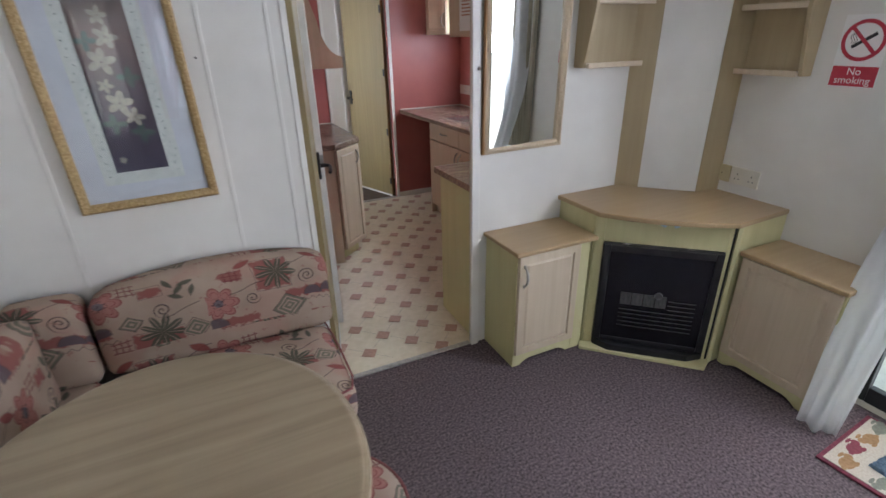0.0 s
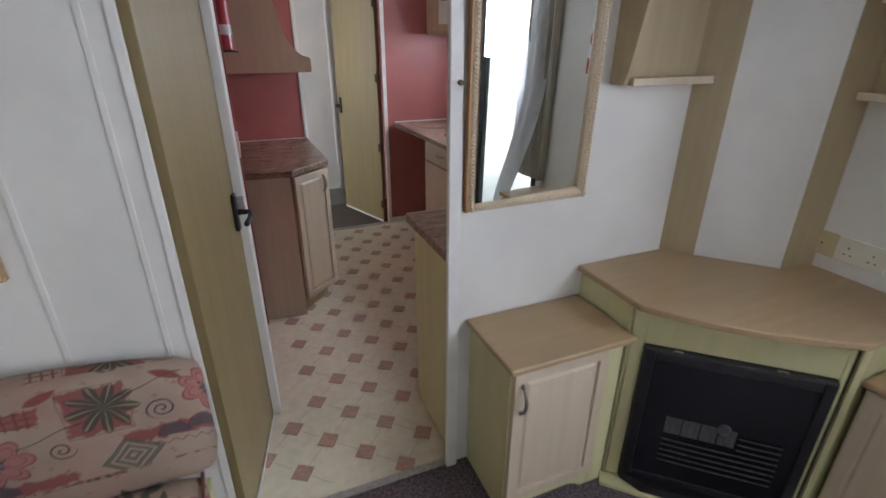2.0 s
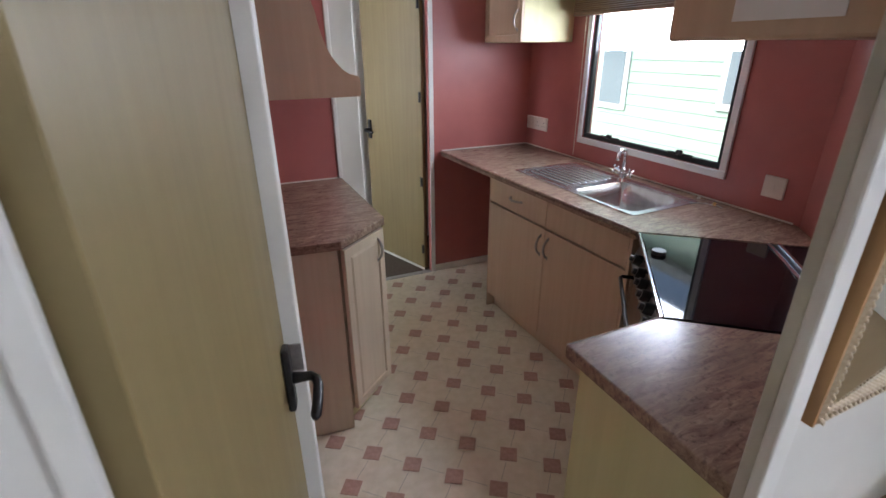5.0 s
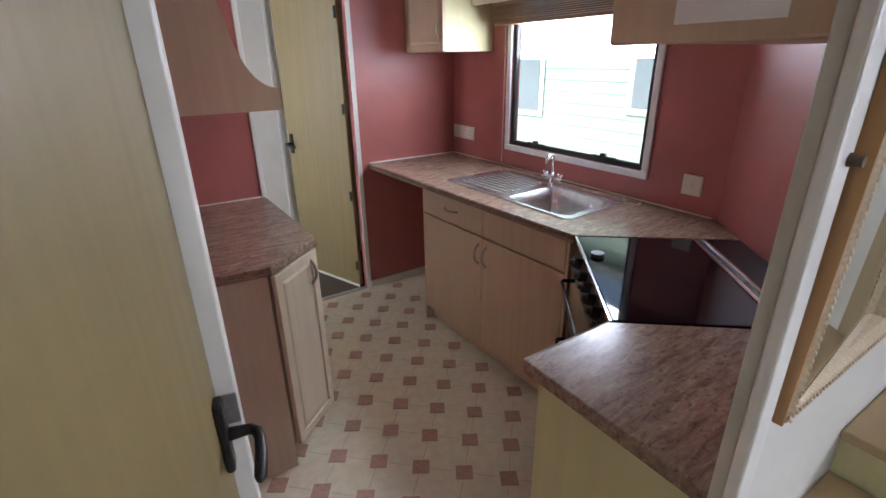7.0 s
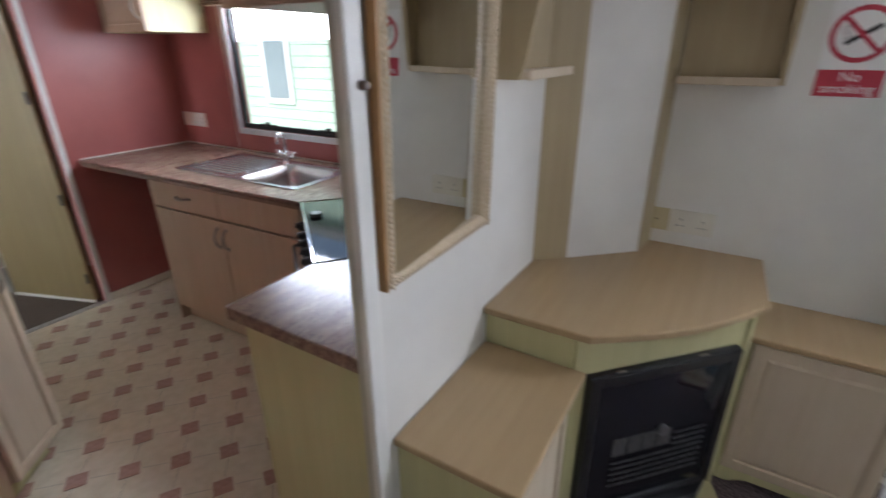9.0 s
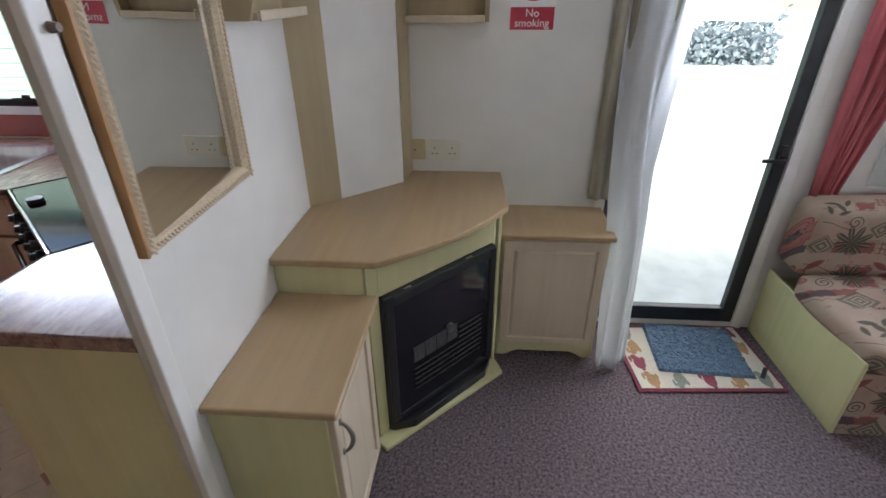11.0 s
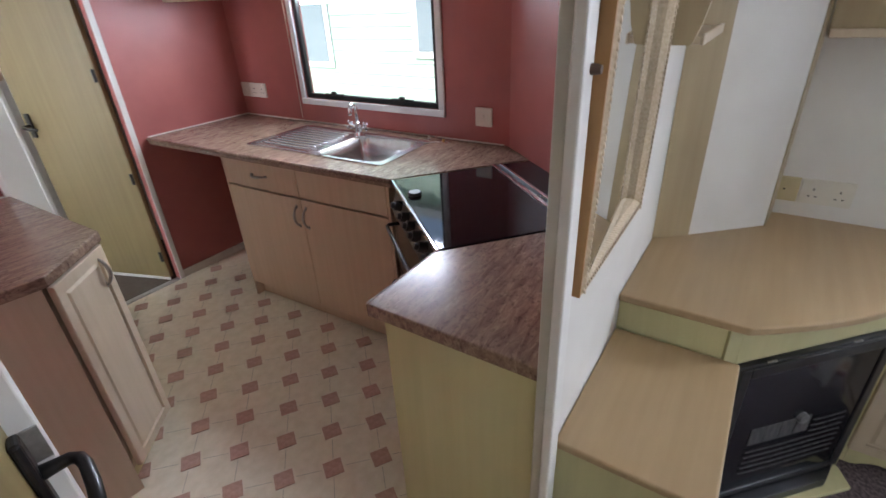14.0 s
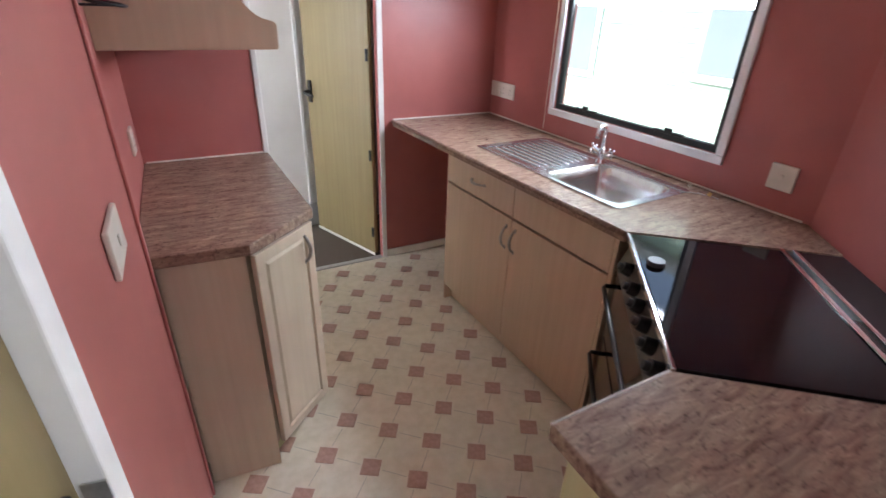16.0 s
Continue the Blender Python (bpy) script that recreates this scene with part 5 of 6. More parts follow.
strap = tagged(part("dark_strap", cube(-0.04, 0.04, -0.009, 0.009, 0.0127, 0.0165, 0.0015), BLACK, at=pose(2.13, 0.035, 0, 0, 0, -35)), "short dark strap lying on the door mat", "strap")


# ---- kitchen: units ----
WT0, WT1 = 0.845, 0.880
C2, C1 = Vector((1.455, 2.322, 0)), Vector((1.862, 2.812, 0))
cu_ = (C1 - C2).normalized()
ca = math.degrees(math.atan2(cu_.y, cu_.x))
CW = (C1 - C2).length
mc = pose(C2.x, C2.y, 0, 0, 0, ca)      # local x along the cooker front, -y into the corner


def into(u, d):
    """A plan point u along the cooker front and d behind it."""
    q = mc @ Vector((u, -d, 0))
    return (q.x, q.y)


def slab_with_hole(outline, hole, z0, z1):
    """A slab over an outline with a rectangular cut-out, filled as triangles between the two loops."""
    bm = bmesh.new()
    tops = []
    for z in (z0, z1):
        loops = []
        for lp in (outline, hole):
            vs = [bm.verts.new((x, y, z)) for x, y in lp]
            loops.append((vs, [bm.edges.new((vs[i], vs[(i + 1) % len(vs)])) for i in range(len(vs))]))
        bmesh.ops.triangle_fill(bm, use_beauty=True, use_dissolve=True, edges=loops[0][1] + loops[1][1])
        tops.append([lp[0] for lp in loops])
    for k in (0, 1):
        a, b_ = tops[0][k], tops[1][k]
        n = len(a)
        for i in range(n):
            bm.faces.new((a[i], a[(i + 1) % n], b_[(i + 1) % n], b_[i]))
    bmesh.ops.recalc_face_normals(bm, faces=bm.faces[:])
    return bm


SK = [(1.972, 2.950), (2.385, 2.975), (2.385, 3.850), (1.945, 3.838)]     # sink outline
wt_out = [(1.797, YF - 0.001), (1.862, 2.816), into(CW + 0.003, 0.595), (XR - 0.001, 2.603), (XR - 0.001, YF - 0.001)]
hole = [(1.995, 2.985), (2.345, 3.000), (2.345, 3.375), (1.985, 3.368)]
wth = thing("sink_worktop", "mottled brown laminate worktop with the sink let into it", "worktop", (2.15, 3.6, WT0))
part("slab", slab_with_hole(wt_out, hole, WT0, WT1), STONE, wth)
part("front_edge", tube([(1.7955, YF - 0.004, WT1 - 0.008), (1.8605, 2.816, WT1 - 0.008)], 0.0095, seg=12), STONE, wth, "rounded laminate edge", smooth=True)
part("upstand", cube(XR - 0.008, XR - 0.0008, 2.62, YF - 0.002, WT1 + 0.0003, WT1 + 0.007, 0.002), PLASTIC, wth, "thin sealant line along the wall")
part("upstand", cube(1.80, XR - 0.009, YF - 0.008, YF - 0.0008, WT1 + 0.0003, WT1 + 0.007, 0.002), PLASTIC, wth)

ewt = thing("end_worktop", "mottled brown laminate worktop end beside the opening", "worktop", (1.4, 2.1, WT0))
eo = [(1.165, YK + 0.001), (1.165, 2.319), (1.453, 2.3215), into(-0.003, 0.592), (1.888, YK + 0.001)]
part("slab", prism(eo, WT0, WT1, bev=0.004), STONE, ewt)
part("front_edge", tube([(1.168, 2.3175, WT1 - 0.002), (1.452, 2.320, WT1 - 0.002)], 0.0035, seg=8), varied("pale_worn_edge", (0.45, 0.40, 0.35), (0.55, 0.50, 0.45), (50, 50, 50), 4, 0.4), ewt, "pale worn edge strip")
ecab = thing("end_unit", "lime tinted kitchen base unit end panel below the worktop", "cabinet", (1.4, 2.1, 0), group="kitchen base units")
part("end_panel", cube(1.190, 1.206, YK + 0.006, 2.290, 0, WT0 - 0.0005, 0.002), LIME, ecab, "lime tinted end panel")
part("front_panel", cube(1.2065, 1.462, 2.268, 2.284, 0.085, WT0 - 0.0005, 0.002), KWOOD, ecab)
part("carcass", prism([(1.207, YK + 0.006), (1.207, 2.267), (1.44, 2.267), (1.80, 1.96), (1.80, YK + 0.006)], 0.085, WT0 - 0.001), LIME, ecab)
part("plinth", cube(1.2065, 1.44, 2.222, 2.236, 0, 0.0845), LIME, ecab)

# sink unit
FX0, FX1 = (1.845, 3.905), (1.885, 2.862)     # top front line of the doors
fdv = Vector((FX1[0] - FX0[0], FX1[1] - FX0[1], 0))
SWD = fdv.length
sa = math.degrees(math.atan2(fdv.y, fdv.x))
msu = pose(FX0[0], FX0[1], 0, 0, 0, sa)        # local x runs along the fronts, faces -y
su = thing("sink_unit", "beech effect sink unit with a drawer and two doors", "cabinet", (2.1, 3.4, 0), group="kitchen base units")
part("carcass", cube(0.0, SWD, 0.060, 0.52, 0.09, 0.700), KWOOD, su, at=msu)
part("top_rail", cube(0.0, SWD, 0.060, 0.076, 0.7005, WT0 - 0.001), KWOOD, su, at=msu)
part("plinth", cube(0.0, SWD, 0.050, 0.064, 0.0, 0.0895), KWOOD, su, "recessed plinth", at=msu)
part("side_panel", cube(-0.014, -0.0005, 0.002, 0.54, 0.0, WT0 - 0.001, 0.002), KWOOD, su, at=msu)
part("side_panel", cube(SWD + 0.0005, SWD + 0.016, 0.0, 0.44, 0.0, WT0 - 0.001, 0.002), KWOOD, su, at=msu)
hw = SWD / 2
for k in range(2):
    dr = part("drawer", cube(hw * k + 0.002, hw * (k + 1) - 0.002, 0.0, 0.018, 0.700, 0.838, 0.003), KWOOD, su, at=msu)
    if k == 0:
        bow_handle(dr, msu @ pose(hw * 0.5, 0, 0.772), "x", 0.10)
    do = part("door", cube(hw * k + 0.002, hw * (k + 1) - 0.002, 0.0, 0.018, 0.095, 0.689, 0.003), KWOOD, su, at=msu)
    bow_handle(do, msu @ pose(hw + (-0.030 if k == 0 else 0.030), 0, 0.600), "z", 0.10)

# sink
sink = thing("steel_sink", "stainless steel sink with a ribbed drainer", "sink", (2.17, 3.4, WT1))


def round_rect(x0, x1, y0, y1, r, n=6):
    out = []
    for cx, cy, a0 in ((x1 - r, y1 - r, 0), (x0 + r, y1 - r, 90), (x0 + r, y0 + r, 180), (x1 - r, y0 + r, 270)):
        out += [(cx + r * math.cos(radians(a0 + 90 * i / n)), cy + r * math.sin(radians(a0 + 90 * i / n))) for i in range(n + 1)]
    return out


def skew(p):
    """Sink coordinates (0..1 across, 0..1 along) to the room."""
    (x, y) = p
    a = Vector((*SK[0], 0)).lerp(Vector((*SK[1], 0)), x)
    b_ = Vector((*SK[3], 0)).lerp(Vector((*SK[2], 0)), x)
    q = a.lerp(b_, y)
    return q.x, q.y


bm = bmesh.new()
prof = [(0.06, 0.87, 0.04, 0.47, 0.085, 0.0035), (0.075, 0.855, 0.05, 0.46, 0.08, -0.004), (0.10, 0.83, 0.065, 0.445, 0.075, -0.06), (0.12, 0.81, 0.08, 0.43, 0.07, -0.125), (0.20, 0.73, 0.13, 0.38, 0.06, -0.138)]
rings = []
for x0, x1, yy0, yy1, r, dz in prof:
    rings.append([bm.verts.new((*skew(p), WT1 + dz)) for p in round_rect(x0, x1, yy0, yy1, r)])
for a, b_ in zip(rings, rings[1:]):
    n = len(a)
    for i in range(n):
        bm.faces.new((a[i], a[(i + 1) % n], b_[(i + 1) % n], b_[i]))
bm.faces.new(rings[-1])
bmesh.ops.recalc_face_normals(bm, faces=bm.faces[:])
bmesh.ops.reverse_faces(bm, faces=bm.faces[:])
part("bowl", bm, STEEL, sink, "deep steel bowl", smooth=True)
part("waste", cyl(bmesh.new(), (*skew((0.46, 0.255)), WT1 - 0.1375), (*skew((0.46, 0.255)), WT1 - 0.134), 0.03, 0.028, 24), CHROME, sink, "round chrome waste")
outer = [skew(p) for p in round_rect(0, 1, 0, 1, 0.05, 4)]
inner = [skew(p) for p in round_rect(0.06, 0.87, 0.04, 0.47, 0.085)]
part("rim", slab_with_hole(outer, inner, WT1 + 0.0006, WT1 + 0.0035), STEEL, sink, "flat steel rim and drainer plate")
bm = bmesh.new()
for x0, x1, y0_, y1_ in ((0.05, 0.085, 0.53, 0.97), (0.90, 0.935, 0.02, 0.97), (0.085, 0.90, 0.945, 0.97), (0.0, 0.02, 0.02, 0.98)):
    q = [skew(p) for p in ((x0, y0_), (x1, y0_), (x1, y1_), (x0, y1_))]
    prism(q, WT1 + 0.0036, WT1 + 0.006, bm)
part("raised_rim", bm, STEEL, sink, "raised rim of the drainer")
for k in range(9):
    x = 0.16 + 0.082 * k
    pts = [(*skew((x, 0.52 + 0.03 * abs(k - 4) / 4)), WT1 + 0.002), (*skew((x, 0.56)), WT1 + 0.0055), (*skew((x, 0.90)), WT1 + 0.0065), (*skew((x, 0.935)), WT1 + 0.003)]
    part("drainer_rib", tube(pts, 0.0042, seg=8), STEEL, sink, smooth=True)

tx, ty = 2.325, 3.395
tap = thing("mixer_tap", "chrome swan-neck mixer tap with cross handles", "tap", (tx, ty, WT1 + 0.004))
part("body", cyl(cyl(bmesh.new(), (tx, ty, WT1 + 0.004), (tx, ty, WT1 + 0.02), 0.024, 0.02), (tx, ty, WT1 + 0.02), (tx, ty, WT1 + 0.062), 0.017, 0.015), CHROME, tap, smooth=False)
neck = [(tx, ty, WT1 + 0.06), (tx, ty, WT1 + 0.12)] + [(tx - 0.032 + 0.032 * math.cos(math.pi * i / 10), ty - 0.02 * i / 10, WT1 + 0.135 + 0.032 * math.sin(math.pi * i / 10)) for i in range(11)] + [(tx - 0.066, ty - 0.022, WT1 + 0.118)]
part("spout", tube(neck, 0.0095, seg=14), CHROME, tap, smooth=True)
for s in (-1, 1):
    hx, hy, hz = tx - 0.004, ty + s * 0.052, WT1 + 0.055
    hb = part("cross_handle", cyl(bmesh.new(), (tx, ty + s * 0.012, WT1 + 0.042), (hx, hy, hz), 0.010, 0.012), CHROME, tap)
    for a in range(4):
        d = Vector((math.cos(a * math.pi / 2 + 0.4), 0, math.sin(a * math.pi / 2 + 0.4))) * 0.024
        part("handle_arm", tube([(hx, hy, hz), (hx + d.x * 0.6, hy, hz + d.z * 0.6), (hx + d.x, hy, hz + d.z)], [0.005, 0.0045, 0.0065], seg=8), CHROME, hb, smooth=True)
ch = thing("plug_chain", "thin plug chain lying behind the sink", "chain", (2.35, 2.95, WT1))
part("links", tube([(2.33, 2.985, WT1 + 0.006), (2.37, 2.955, WT1 + 0.004), (2.36, 2.93, WT1 + 0.012), (2.385, 2.915, WT1 + 0.004), (2.37, 2.90, WT1 + 0.016), (2.395, 2.875, WT1 + 0.003)], 0.0018, seg=6), PEWTER, ch, smooth=True)
part("tag", cyl(bmesh.new(), (2.372, 2.90, WT1 + 0.010), (2.378, 2.897, WT1 + 0.022), 0.007, 0.006, 12), varied("brass_tag", (0.50, 0.34, 0.12), (0.60, 0.42, 0.16), (50, 50, 50), 3, 0.35, metal=0.8), ch, "small brass tag")
crumb = tagged(part("sealant_blob", cyl(bmesh.new(), (2.43, 3.02, WT1 + 0.0005), (2.43, 3.02, WT1 + 0.014), 0.007, 0.003, 10), PLASTIC), "small pale blob on the worktop by the wall", "blob")
cord = tagged(part("blind_cord", tube([(XR - 0.020, 3.952, 1.72), (XR - 0.016, 3.955, 1.3), (XR - 0.012, 3.962, 0.90)], 0.0022, seg=6), PLASTIC), "thin cream blind cord beside the window", "cord")

# ---- cooker ----
ck = thing("electric_cooker", "black glass-topped cooker set across the corner", "cooker", tuple(mc @ Vector((CW / 2, -0.25, 0))))
e0, e1 = 0.004, CW - 0.004
GREYM = varied("grey_brown_panel", (0.10, 0.085, 0.07), (0.16, 0.14, 0.115), (30, 30, 30), 4, 0.35, metal=0.4)
part("body", cube(e0, e1, -0.50, -0.030, 0.01, WT1 - 0.012, 0.004), BLACK, ck, at=mc)
part("hob_glass", cube(e0 + 0.004, e1 - 0.004, -0.425, -0.014, WT1 - 0.0115, WT1 - 0.001, 0.002), BLACKGLASS, ck, "black ceramic hob glass", at=mc)
part("front_trim", cube(e0, e1, -0.0135, -0.003, WT1 - 0.016, WT1 + 0.0005, 0.003), CHROME, ck, "bright metal trim", at=mc)
part("back_trim", cube(e0, e1, -0.438, -0.4255, WT1 - 0.012, WT1 + 0.004, 0.003), CHROME, ck, "bright metal trim at the back", at=mc)
part("back_trim", cube(e0, e1, -0.470, -0.460, WT1 - 0.012, WT1 + 0.005, 0.003), CHROME, ck, at=mc)
part("back_panel", cube(e0, e1, -0.4595, -0.4385, WT1 - 0.012, WT1 - 0.002), BLACK, ck, at=mc)
part("rear_ledge", cube(e0, e1, -0.594, -0.4705, 0.4, WT1 - 0.001, 0.003), BLACKGLASS, ck, "black ledge behind the hob", at=mc)
bm = bmesh.new()
vs = [bm.verts.new(p) for p in ((e0, -0.030, 0.862), (e1, -0.030, 0.862), (e1, 0.006, 0.760), (e0, 0.006, 0.760), (e0, -0.030, 0.760), (e1, -0.030, 0.760))]
for f in ((0, 1, 2, 3), (0, 3, 4), (1, 5, 2), (2, 5, 4, 3), (0, 4, 5, 1)):
    bm.faces.new([vs[i] for i in f])
bmesh.ops.recalc_face_normals(bm, faces=bm.faces[:])
part("control_panel", bm, GREYM, ck, "grey sloping control panel", at=mc)
for k in range(6):
    x = 0.075 + k * 0.082 + (0.03 if k == 5 else 0)
    bm = cyl(bmesh.new(), (x, -0.012, 0.812), (x, 0.014, 0.821), 0.021, 0.018, 20)
    cyl(bm, (x, 0.014, 0.821), (x, 0.026, 0.825), 0.012, 0.010, 16)
    kn = part("control_knob", bm, BLACK, ck, "round black knob", at=mc)
for z0_, z1_ in ((0.500, 0.752), (0.090, 0.492)):
    od_ = part("oven_door", cube(e0, e1, -0.029, -0.002, z0_, z1_, 0.004), BLACKGLASS, ck, "black glass oven door", at=mc)
    hz = z1_ - 0.035
    part("door_handle", tube([(0.06, -0.004, hz), (0.06, 0.034, hz), (0.075, 0.042, hz), (CW - 0.075, 0.042, hz), (CW - 0.06, 0.034, hz), (CW - 0.06, -0.004, hz)], 0.0075, seg=10), BLACK, od_, "black bar handle", smooth=True, at=mc)
part("plinth", cube(e0, e1, -0.06, -0.045, 0.001, 0.0895), BLACK, ck, at=mc)
knob = tagged(part("loose_knob", cyl(bmesh.new(), (0.44, -0.052, WT1 - 0.0008), (0.44, -0.052, WT1 + 0.012), 0.024, 0.022, 24), BLACK, at=mc), "loose round black knob lying on the hob", "knob")

# ---- recess unit and hood ----
lu = thing("corner_base_unit", "beech effect base unit with an angled panelled door", "cabinet", (0.8, 3.6, 0), group="kitchen base units")
LC = [(0.5585, 3.200), (0.826, 3.178), (1.046, 3.370), (1.030, YB - 0.001), (0.5585, YB - 0.001)]
part("carcass", prism([(0.560, 3.236), (0.812, 3.217), (1.008, 3.392), (1.000, YB - 0.003), (0.560, YB - 0.003)], 0.085, WT0 - 0.001), KWOOD, lu)
# paler than the carcass: light from the lounge is put into its colour
part("front_panel", prism([(0.593, 3.217), (0.812, 3.199), (0.8135, 3.2155), (0.593, 3.2335)], 0.0, WT0 - 0.0008), BEECH, lu, "beech effect side panel, paler for the lounge light on it")
part("plinth", prism([(0.815, 3.262), (0.975, 3.405), (0.965, 3.416), (0.805, 3.273)], 0.0, 0.084), LIME, lu, "lime tinted recessed plinth")
d0, d1 = Vector((0.8165, 3.196, 0)), Vector((1.020, 3.374, 0))
da = math.degrees(math.atan2((d1 - d0).y, (d1 - d0).x))
ld = part("door", panel_door((d1 - d0).length, 0.735, 0.018, 0.050), BEECH, lu, "pale panelled door", at=pose(d0.x - 0.0125 * math.sin(radians(da)) * -1, d0.y + 0.0125 * math.cos(radians(da)), 0.100, 0, 0, da))
hq = d0.lerp(d1, 0.88)
bow_handle(ld, pose(hq.x + 0.004, hq.y - 0.006, 0.755, 0, 0, da))
lw = thing("recess_worktop", "mottled brown laminate worktop in the recess", "worktop", (0.8, 3.6, WT0))
part("slab", prism(LC, WT0, WT1, bev=0.004), STONE, lw)
part("upstand", cube(0.566, 1.010, YB - 0.008, YB - 0.0008, WT1 + 0.0003, WT1 + 0.006, 0.002), PLASTIC, lw, "thin sealant line along the wall")

hood = thing("cooker_hood", "beech effect canopy hood with a curved side", "hood", (0.8, 3.8, 1.34))
hp = [(0.0, 0.0), (0.468, 0.0), (0.474, 0.006), (0.474, 0.070), (0.466, 0.078)]
for i in range(13):
    a = i / 12
    hp.append((0.452 - 0.085 * math.sin(a * math.pi / 2) ** 0.9 - 0.045 * a, 0.082 + 0.02 * a + 0.20 * a ** 1.7))
hp += [(0.285, 0.42), (0.262, 0.55), (0.245, TOP - 1.345), (0.0, TOP - 1.345)]


def hood_side(y0_, y1_):
    bm = bmesh.new()
    a = [bm.verts.new((0.5585 + x, y0_, 1.340 + z)) for x, z in hp]
    b_ = [bm.verts.new((0.5585 + x, y1_, 1.340 + z)) for x, z in hp]
    bm.faces.new(a)
    bm.faces.new(b_[::-1])
    for i in range(len(hp)):
        bm.faces.new((a[i], a[(i + 1) % len(hp)], b_[(i + 1) % len(hp)], b_[i]))
    bmesh.ops.recalc_face_normals(bm, faces=bm.faces[:])
    return bm


part("canopy", hood_side(3.566, YB - 0.001), KWOOD, hood)
part("side_board", hood_side(3.552, 3.5655), KWOOD, hood, "flat side board")

ext = thing("fire_extinguisher", "small red fire extinguisher in a black wall bracket", "extinguisher", (0.612, 3.42, 1.46))
XE, YE = 0.604, 3.43
bm = cyl(bmesh.new(), (XE, YE, 1.462), (XE, YE, 1.70), 0.040, 0.040, 28)
cyl(bm, (XE, YE, 1.70), (XE, YE, 1.735), 0.040, 0.016, 28)
EXR = varied("extinguisher_red", (0.30, 0.012, 0.022), (0.36, 0.02, 0.03), (20, 20, 20), 3, 0.3)
part("cylinder", bm, EXR, ext, smooth=False)
part("label_band", cyl(bmesh.new(), (XE, YE, 1.53), (XE, YE, 1.575), 0.0405, 0.0405, 28), varied("white_label", (0.55, 0.50, 0.50), (0.66, 0.6, 0.6), (60, 60, 200), 4, 0.6), ext, "pale printed label band")
part("valve", cyl(bmesh.new(), (XE, YE, 1.735), (XE, YE, 1.80), 0.014, 0.012, 14), BLACK, ext, "black valve head")
part("bracket", tube([(0.5575, YE - 0.05, 1.472), (0.60, YE - 0.052, 1.458), (0.648, YE - 0.046, 1.452), (0.660, YE, 1.450), (0.648, YE + 0.046, 1.452), (0.5575, YE + 0.05, 1.472)], 0.004, seg=8), BLACK, ext, "black wire bracket", smooth=True)
part("bracket_plate", cube(0.5575, 0.563, YE - 0.05, YE + 0.05, 1.452, 1.56, 0.002), BLACK, ext)
part("bracket_foot", cube(0.562, 0.652, YE - 0.012, YE + 0.012, 1.4485, 1.4545, 0.001), BLACK, ext)

# ---- wall cupboards and blind ----
c1 = thing("wall_cupboard", "beech effect wall cupboard in the far corner", "cupboard", (2.3, 4.3, 1.545), group="kitchen wall cupboards")
part("carcass", cube(2.122, XR - 0.001, 4.085, YF - 0.001, 1.545, TOP - 0.001, 0.002), LIME, c1)
cd1 = part("door", panel_door(YF - 0.004 - 4.085, 0.505, 0.018, 0.05), KWOOD, c1, at=pose(2.1215, YF - 0.003, 1.547, 0, 0, -90))
bow_handle(cd1, pose(2.1035, 4.12, 1.66, 0, 0, -90))
c2_ = thing("wall_cupboard", "beech effect wall cupboard with a paper notice on its end", "cupboard", (1.5, 2.05, 1.53), group="kitchen wall cupboards")
part("carcass", cube(1.238, 1.80, YK + 0.001, 2.205, 1.530, TOP - 0.001, 0.002), KWOOD, c2_)
part("end_panel", cube(1.222, 1.2375, YK + 0.001, 2.222, 1.528, TOP - 0.001, 0.006), KWOOD, c2_)
part("door", cube(1.240, 1.515, 2.2055, 2.2225, 1.532, TOP - 0.002, 0.003), KWOOD, c2_)
part("door", cube(1.519, 1.795, 2.2055, 2.2225, 1.532, TOP - 0.002, 0.003), KWOOD, c2_)
note = thing("paper_notice", "white paper notice taped on the cupboard end", "notice", (1.2215, 2.03, 1.555))
mn = pose(1.2212, 2.108, 1.553, 0, 0, -90)
part("sheet", cube(0, 0.148, -0.0008, 0, 0, 0.21), SIGNWHITE, note, at=mn)
INK = node_mat("orange_brown_ink", (0.42, 0.16, 0.08), 0.8)[0]
for k in range(9):
    part("text_line", cube(0.022, 0.022 + (0.10 if k % 3 else 0.075), -0.0011, -0.0009, 0.062 + 0.014 * k, 0.067 + 0.014 * k), INK, note, "line of illegible orange-brown writing", at=mn)

blind = thing("wooden_blind", "raised brown wooden blind above the kitchen window", "blind", (2.43, 3.45, 1.70))
BLW = varied("brown_blind_slat", (0.20, 0.10, 0.055), (0.29, 0.16, 0.09), (3, 3, 60), 5, 0.5)
for k in range(8):
    part("slat", cube(2.400, 2.448, 2.92, 4.015, 1.698 + 0.0095 * k, 1.705 + 0.0095 * k, 0.0015), BLW, blind, at=None)
part("bottom_rail", cube(2.398, 2.450, 2.92, 4.015, 1.678, 1.6955, 0.003), BLW, blind)
part("head_rail", cube(2.402, 2.4495, 2.92, 4.015, 1.775, 1.83, 0.003), BLW, blind)
pel = tagged(part("window_pelmet", cube(2.30, 2.318, 2.7, 4.083, 1.782, TOP - 0.001, 0.003), BEECH), "pale wood pelmet board above the window", "pelmet")

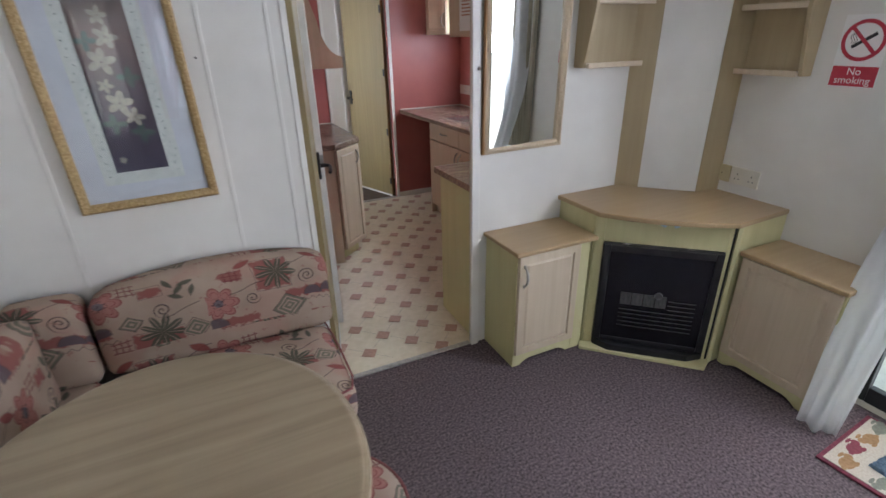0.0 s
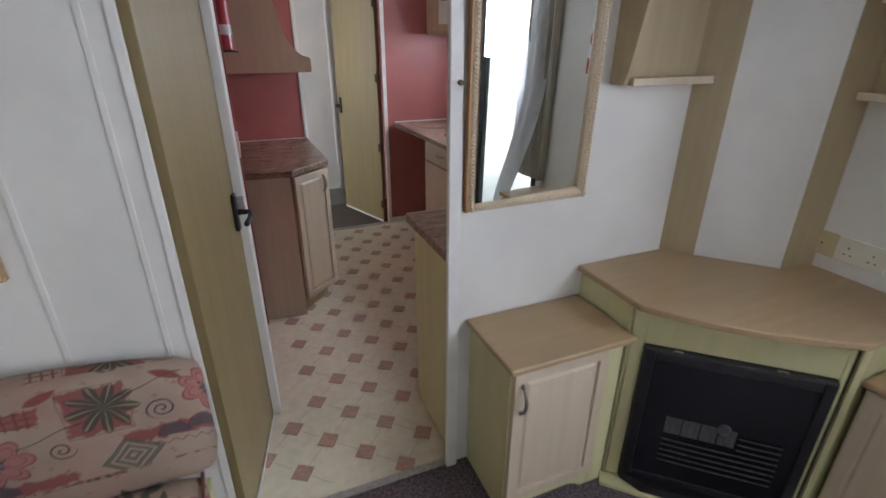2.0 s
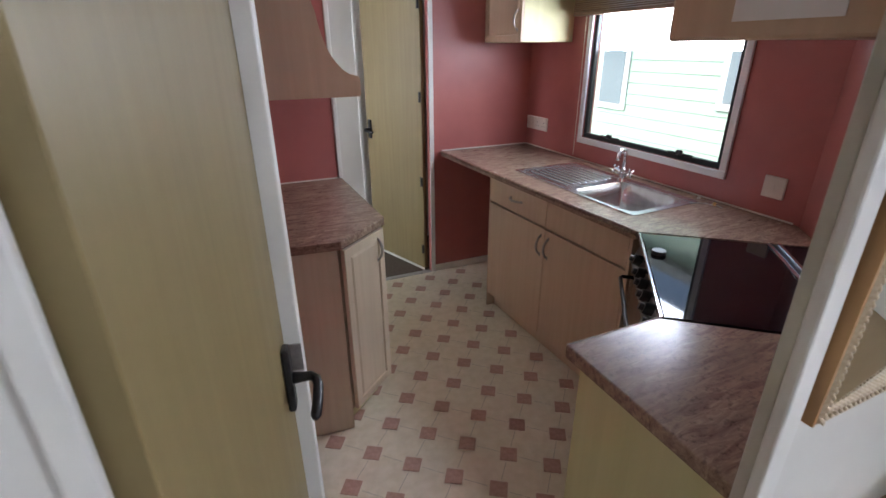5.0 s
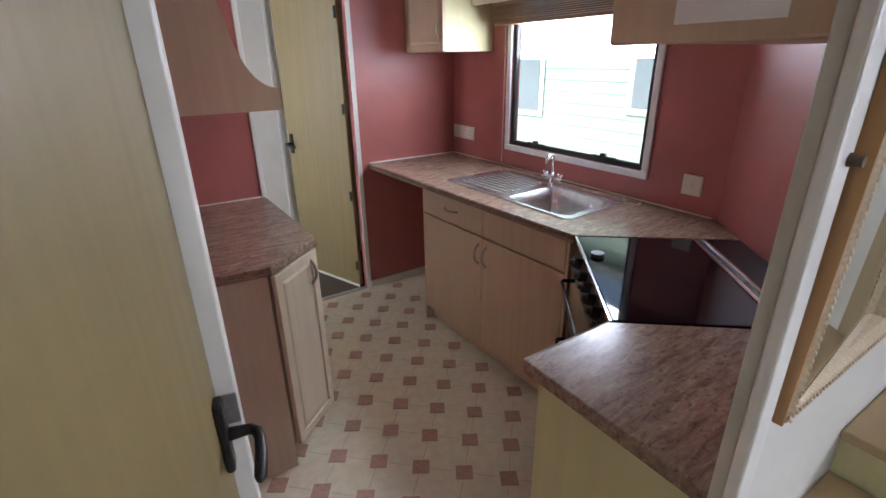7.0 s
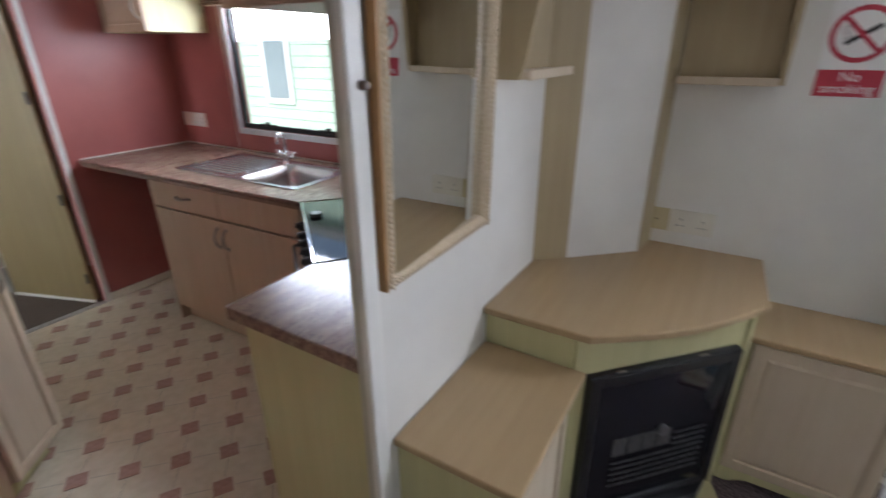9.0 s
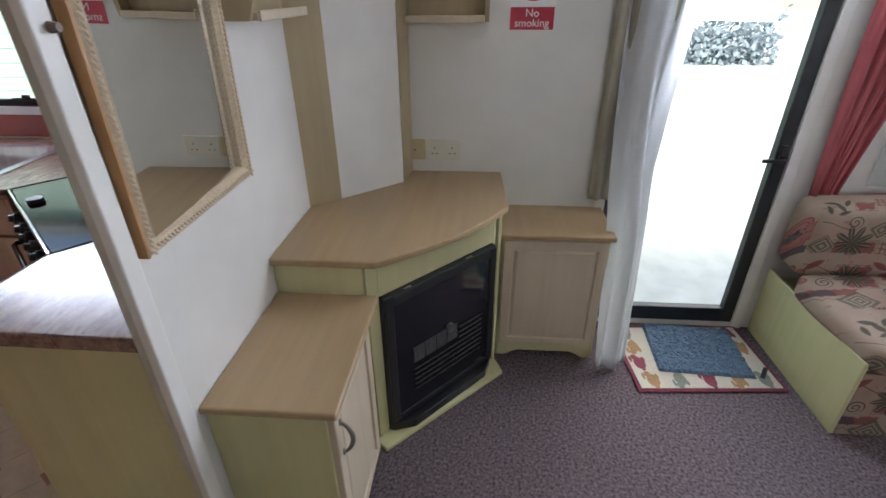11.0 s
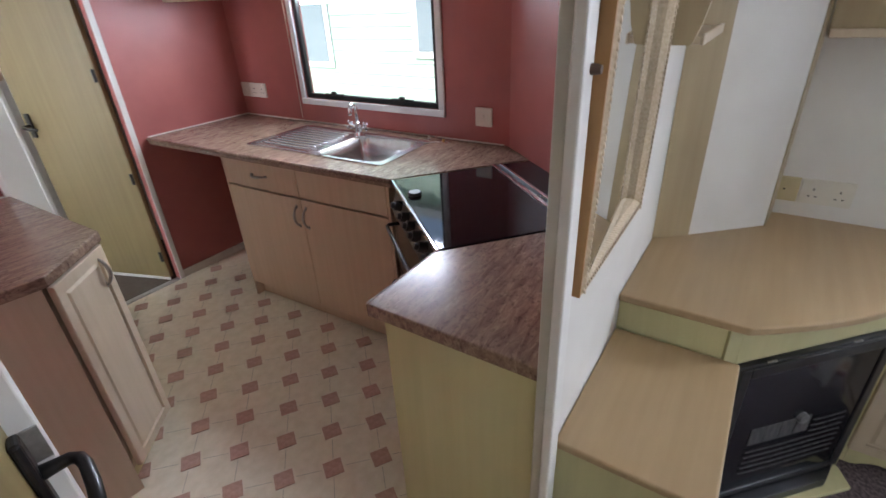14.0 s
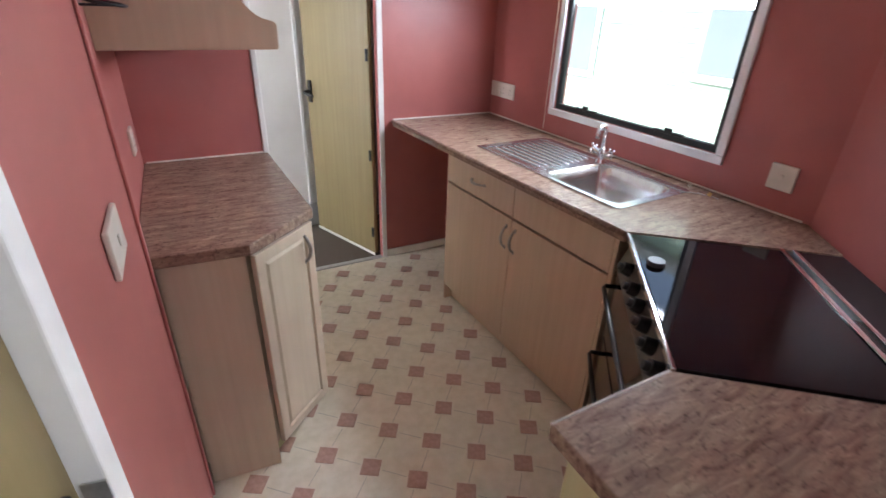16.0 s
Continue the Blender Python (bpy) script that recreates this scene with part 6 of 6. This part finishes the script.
# ---- outside: the neighbouring caravan ----
SIDE = varied("pale_green_siding", (0.42, 0.56, 0.46), (0.47, 0.61, 0.51), (4, 4, 4), 3, 0.5)
nb = thing("neighbour_caravan", "pale green clad caravan standing next door", "caravan", (6.0, 3.5, -0.6))
XN = 4.9
part("wall", cube(XN + 0.03, XN + 2.8, 0.4, 8.8, -0.25, 2.5), SIDE, nb)
for k in range(22):
    bm = bmesh.new()
    z = -0.25 + 0.125 * k
    vs = [bm.verts.new(p) for p in ((XN + 0.03, 0.4, z + 0.125), (XN + 0.007, 0.4, z + 0.124), (XN, 0.4, z + 0.006), (XN + 0.003, 0.4, z), (XN + 0.03, 0.4, z))]
    ws = [bm.verts.new((v.co.x, 8.8, v.co.z)) for v in vs]
    bm.faces.new(vs)
    bm.faces.new(ws[::-1])
    for i in range(5):
        bm.faces.new((vs[i], vs[(i + 1) % 5], ws[(i + 1) % 5], ws[i]))
    bmesh.ops.recalc_face_normals(bm, faces=bm.faces[:])
    part("siding_board", bm, SIDE, nb)
part("roof", prism([(XN - 0.12, 0.25), (XN + 2.9, 0.25), (XN + 2.9, 8.95), (XN - 0.12, 8.95)], 2.501, 2.62), varied("grey_roof", (0.25, 0.26, 0.27), (0.32, 0.33, 0.34), (4, 4, 4), 3, 0.7), nb, "grey roof edge")
for y0_, y1_, z0_, z1_ in ((6.20, 6.57, 0.88, 1.62), (3.95, 4.85, 1.01, 1.90), (1.2, 2.3, 1.01, 1.90)):
    wf = part("window", cube(XN - 0.020, XN - 0.0005, y0_ - 0.07, y1_ + 0.07, z0_ - 0.07, z1_ + 0.07, 0.004), UPVC, nb, "white framed window")
    part("pane", cube(XN - 0.026, XN - 0.0205, y0_, y1_, z0_, z1_), node_mat("far_dark_pane", (0.22, 0.27, 0.30), 0.08)[0] if y0_ > 5 else bpy.data.materials["far_dark_pane"], wf, "dark reflecting pane")
for yy in (0.6, 2.2, 4.0, 6.5, 8.6):
    part("support", cube(XN + 0.1, XN + 0.3, yy, yy + 0.2, -0.6, -0.2505), bpy.data.materials["grey_roof"], nb)
# leaf cards stand in for a blurred blue-grey shape of unknown kind
FAR_MASS = varied("pale_blue_grey_mass", (0.24, 0.29, 0.31), (0.34, 0.39, 0.41), (9, 9, 9), 4, 0.9)
bm = bmesh.new()
rng = random.Random(3)
for k in range(3200):
    c = Vector((17 + rng.uniform(-0.7, 0.7), rng.uniform(-7.5, -2.0), -0.6 + abs(rng.gauss(0.0, 0.75))))
    a, b_ = Vector((rng.uniform(-1, 1), rng.uniform(-1, 1), rng.uniform(-1, 1))).normalized() * 0.11, Vector((rng.uniform(-1, 1), rng.uniform(-1, 1), rng.uniform(-1, 1))).normalized() * 0.08
    bm.faces.new([bm.verts.new(c + q) for q in (a, b_, -a, -b_)])
hedge = tagged(part("hedge", bm, FAR_MASS), "low pale blue-grey mass of leaf shapes far outside the door", "hedge", "", "stuff")

# ---- brown squares of the vinyl, last ----
th_ = radians(-43.0)
la, lc_ = Vector((math.cos(th_), math.sin(th_), 0)) * 0.1745, Vector((-math.sin(th_), math.cos(th_), 0)) * 0.1745
sq = cube(-0.0335, 0.0335, -0.0335, 0.0335, -0.0018, 0.0004)
sqm = mesh_from(sq, "vinyl_square", DIAMOND)
lines = bmesh.new()
for i in range(-12, 22):
    for j in range(-14, 14):
        p = Vector((1.083, 3.286, 0)) + la * i + lc_ * j
        if not (0.46 < p.x < 1.98 and YP + 0.05 < p.y < YF - 0.03):
            continue
        if (p.x < 0.62 and p.y > 2.36) or (p.x < 1.0 and p.y > 3.42) or (p.x > 1.93):
            continue
        o = new("vinyl_square", sqm)
        o.parent = floor_k
        o.matrix_basis = pose(p.x, p.y, 0, 0, 0, -32)
        for step_ in (la, lc_):
            q0, q1 = p + step_ * 0.24, p + step_ * 0.76
            w_ = Vector((-step_.y, step_.x, 0)).normalized() * 0.0011
            lines.faces.new([lines.verts.new(q + Vector((0, 0, -0.0012))) for q in (q0 - w_, q1 - w_, q1 + w_, q0 + w_)])
tagged(part("vinyl_joint", lines, varied("vinyl_joint_grey", (0.36, 0.33, 0.26), (0.46, 0.42, 0.34), (40, 40, 40), 4, 0.5), floor_k), kind="stuff")
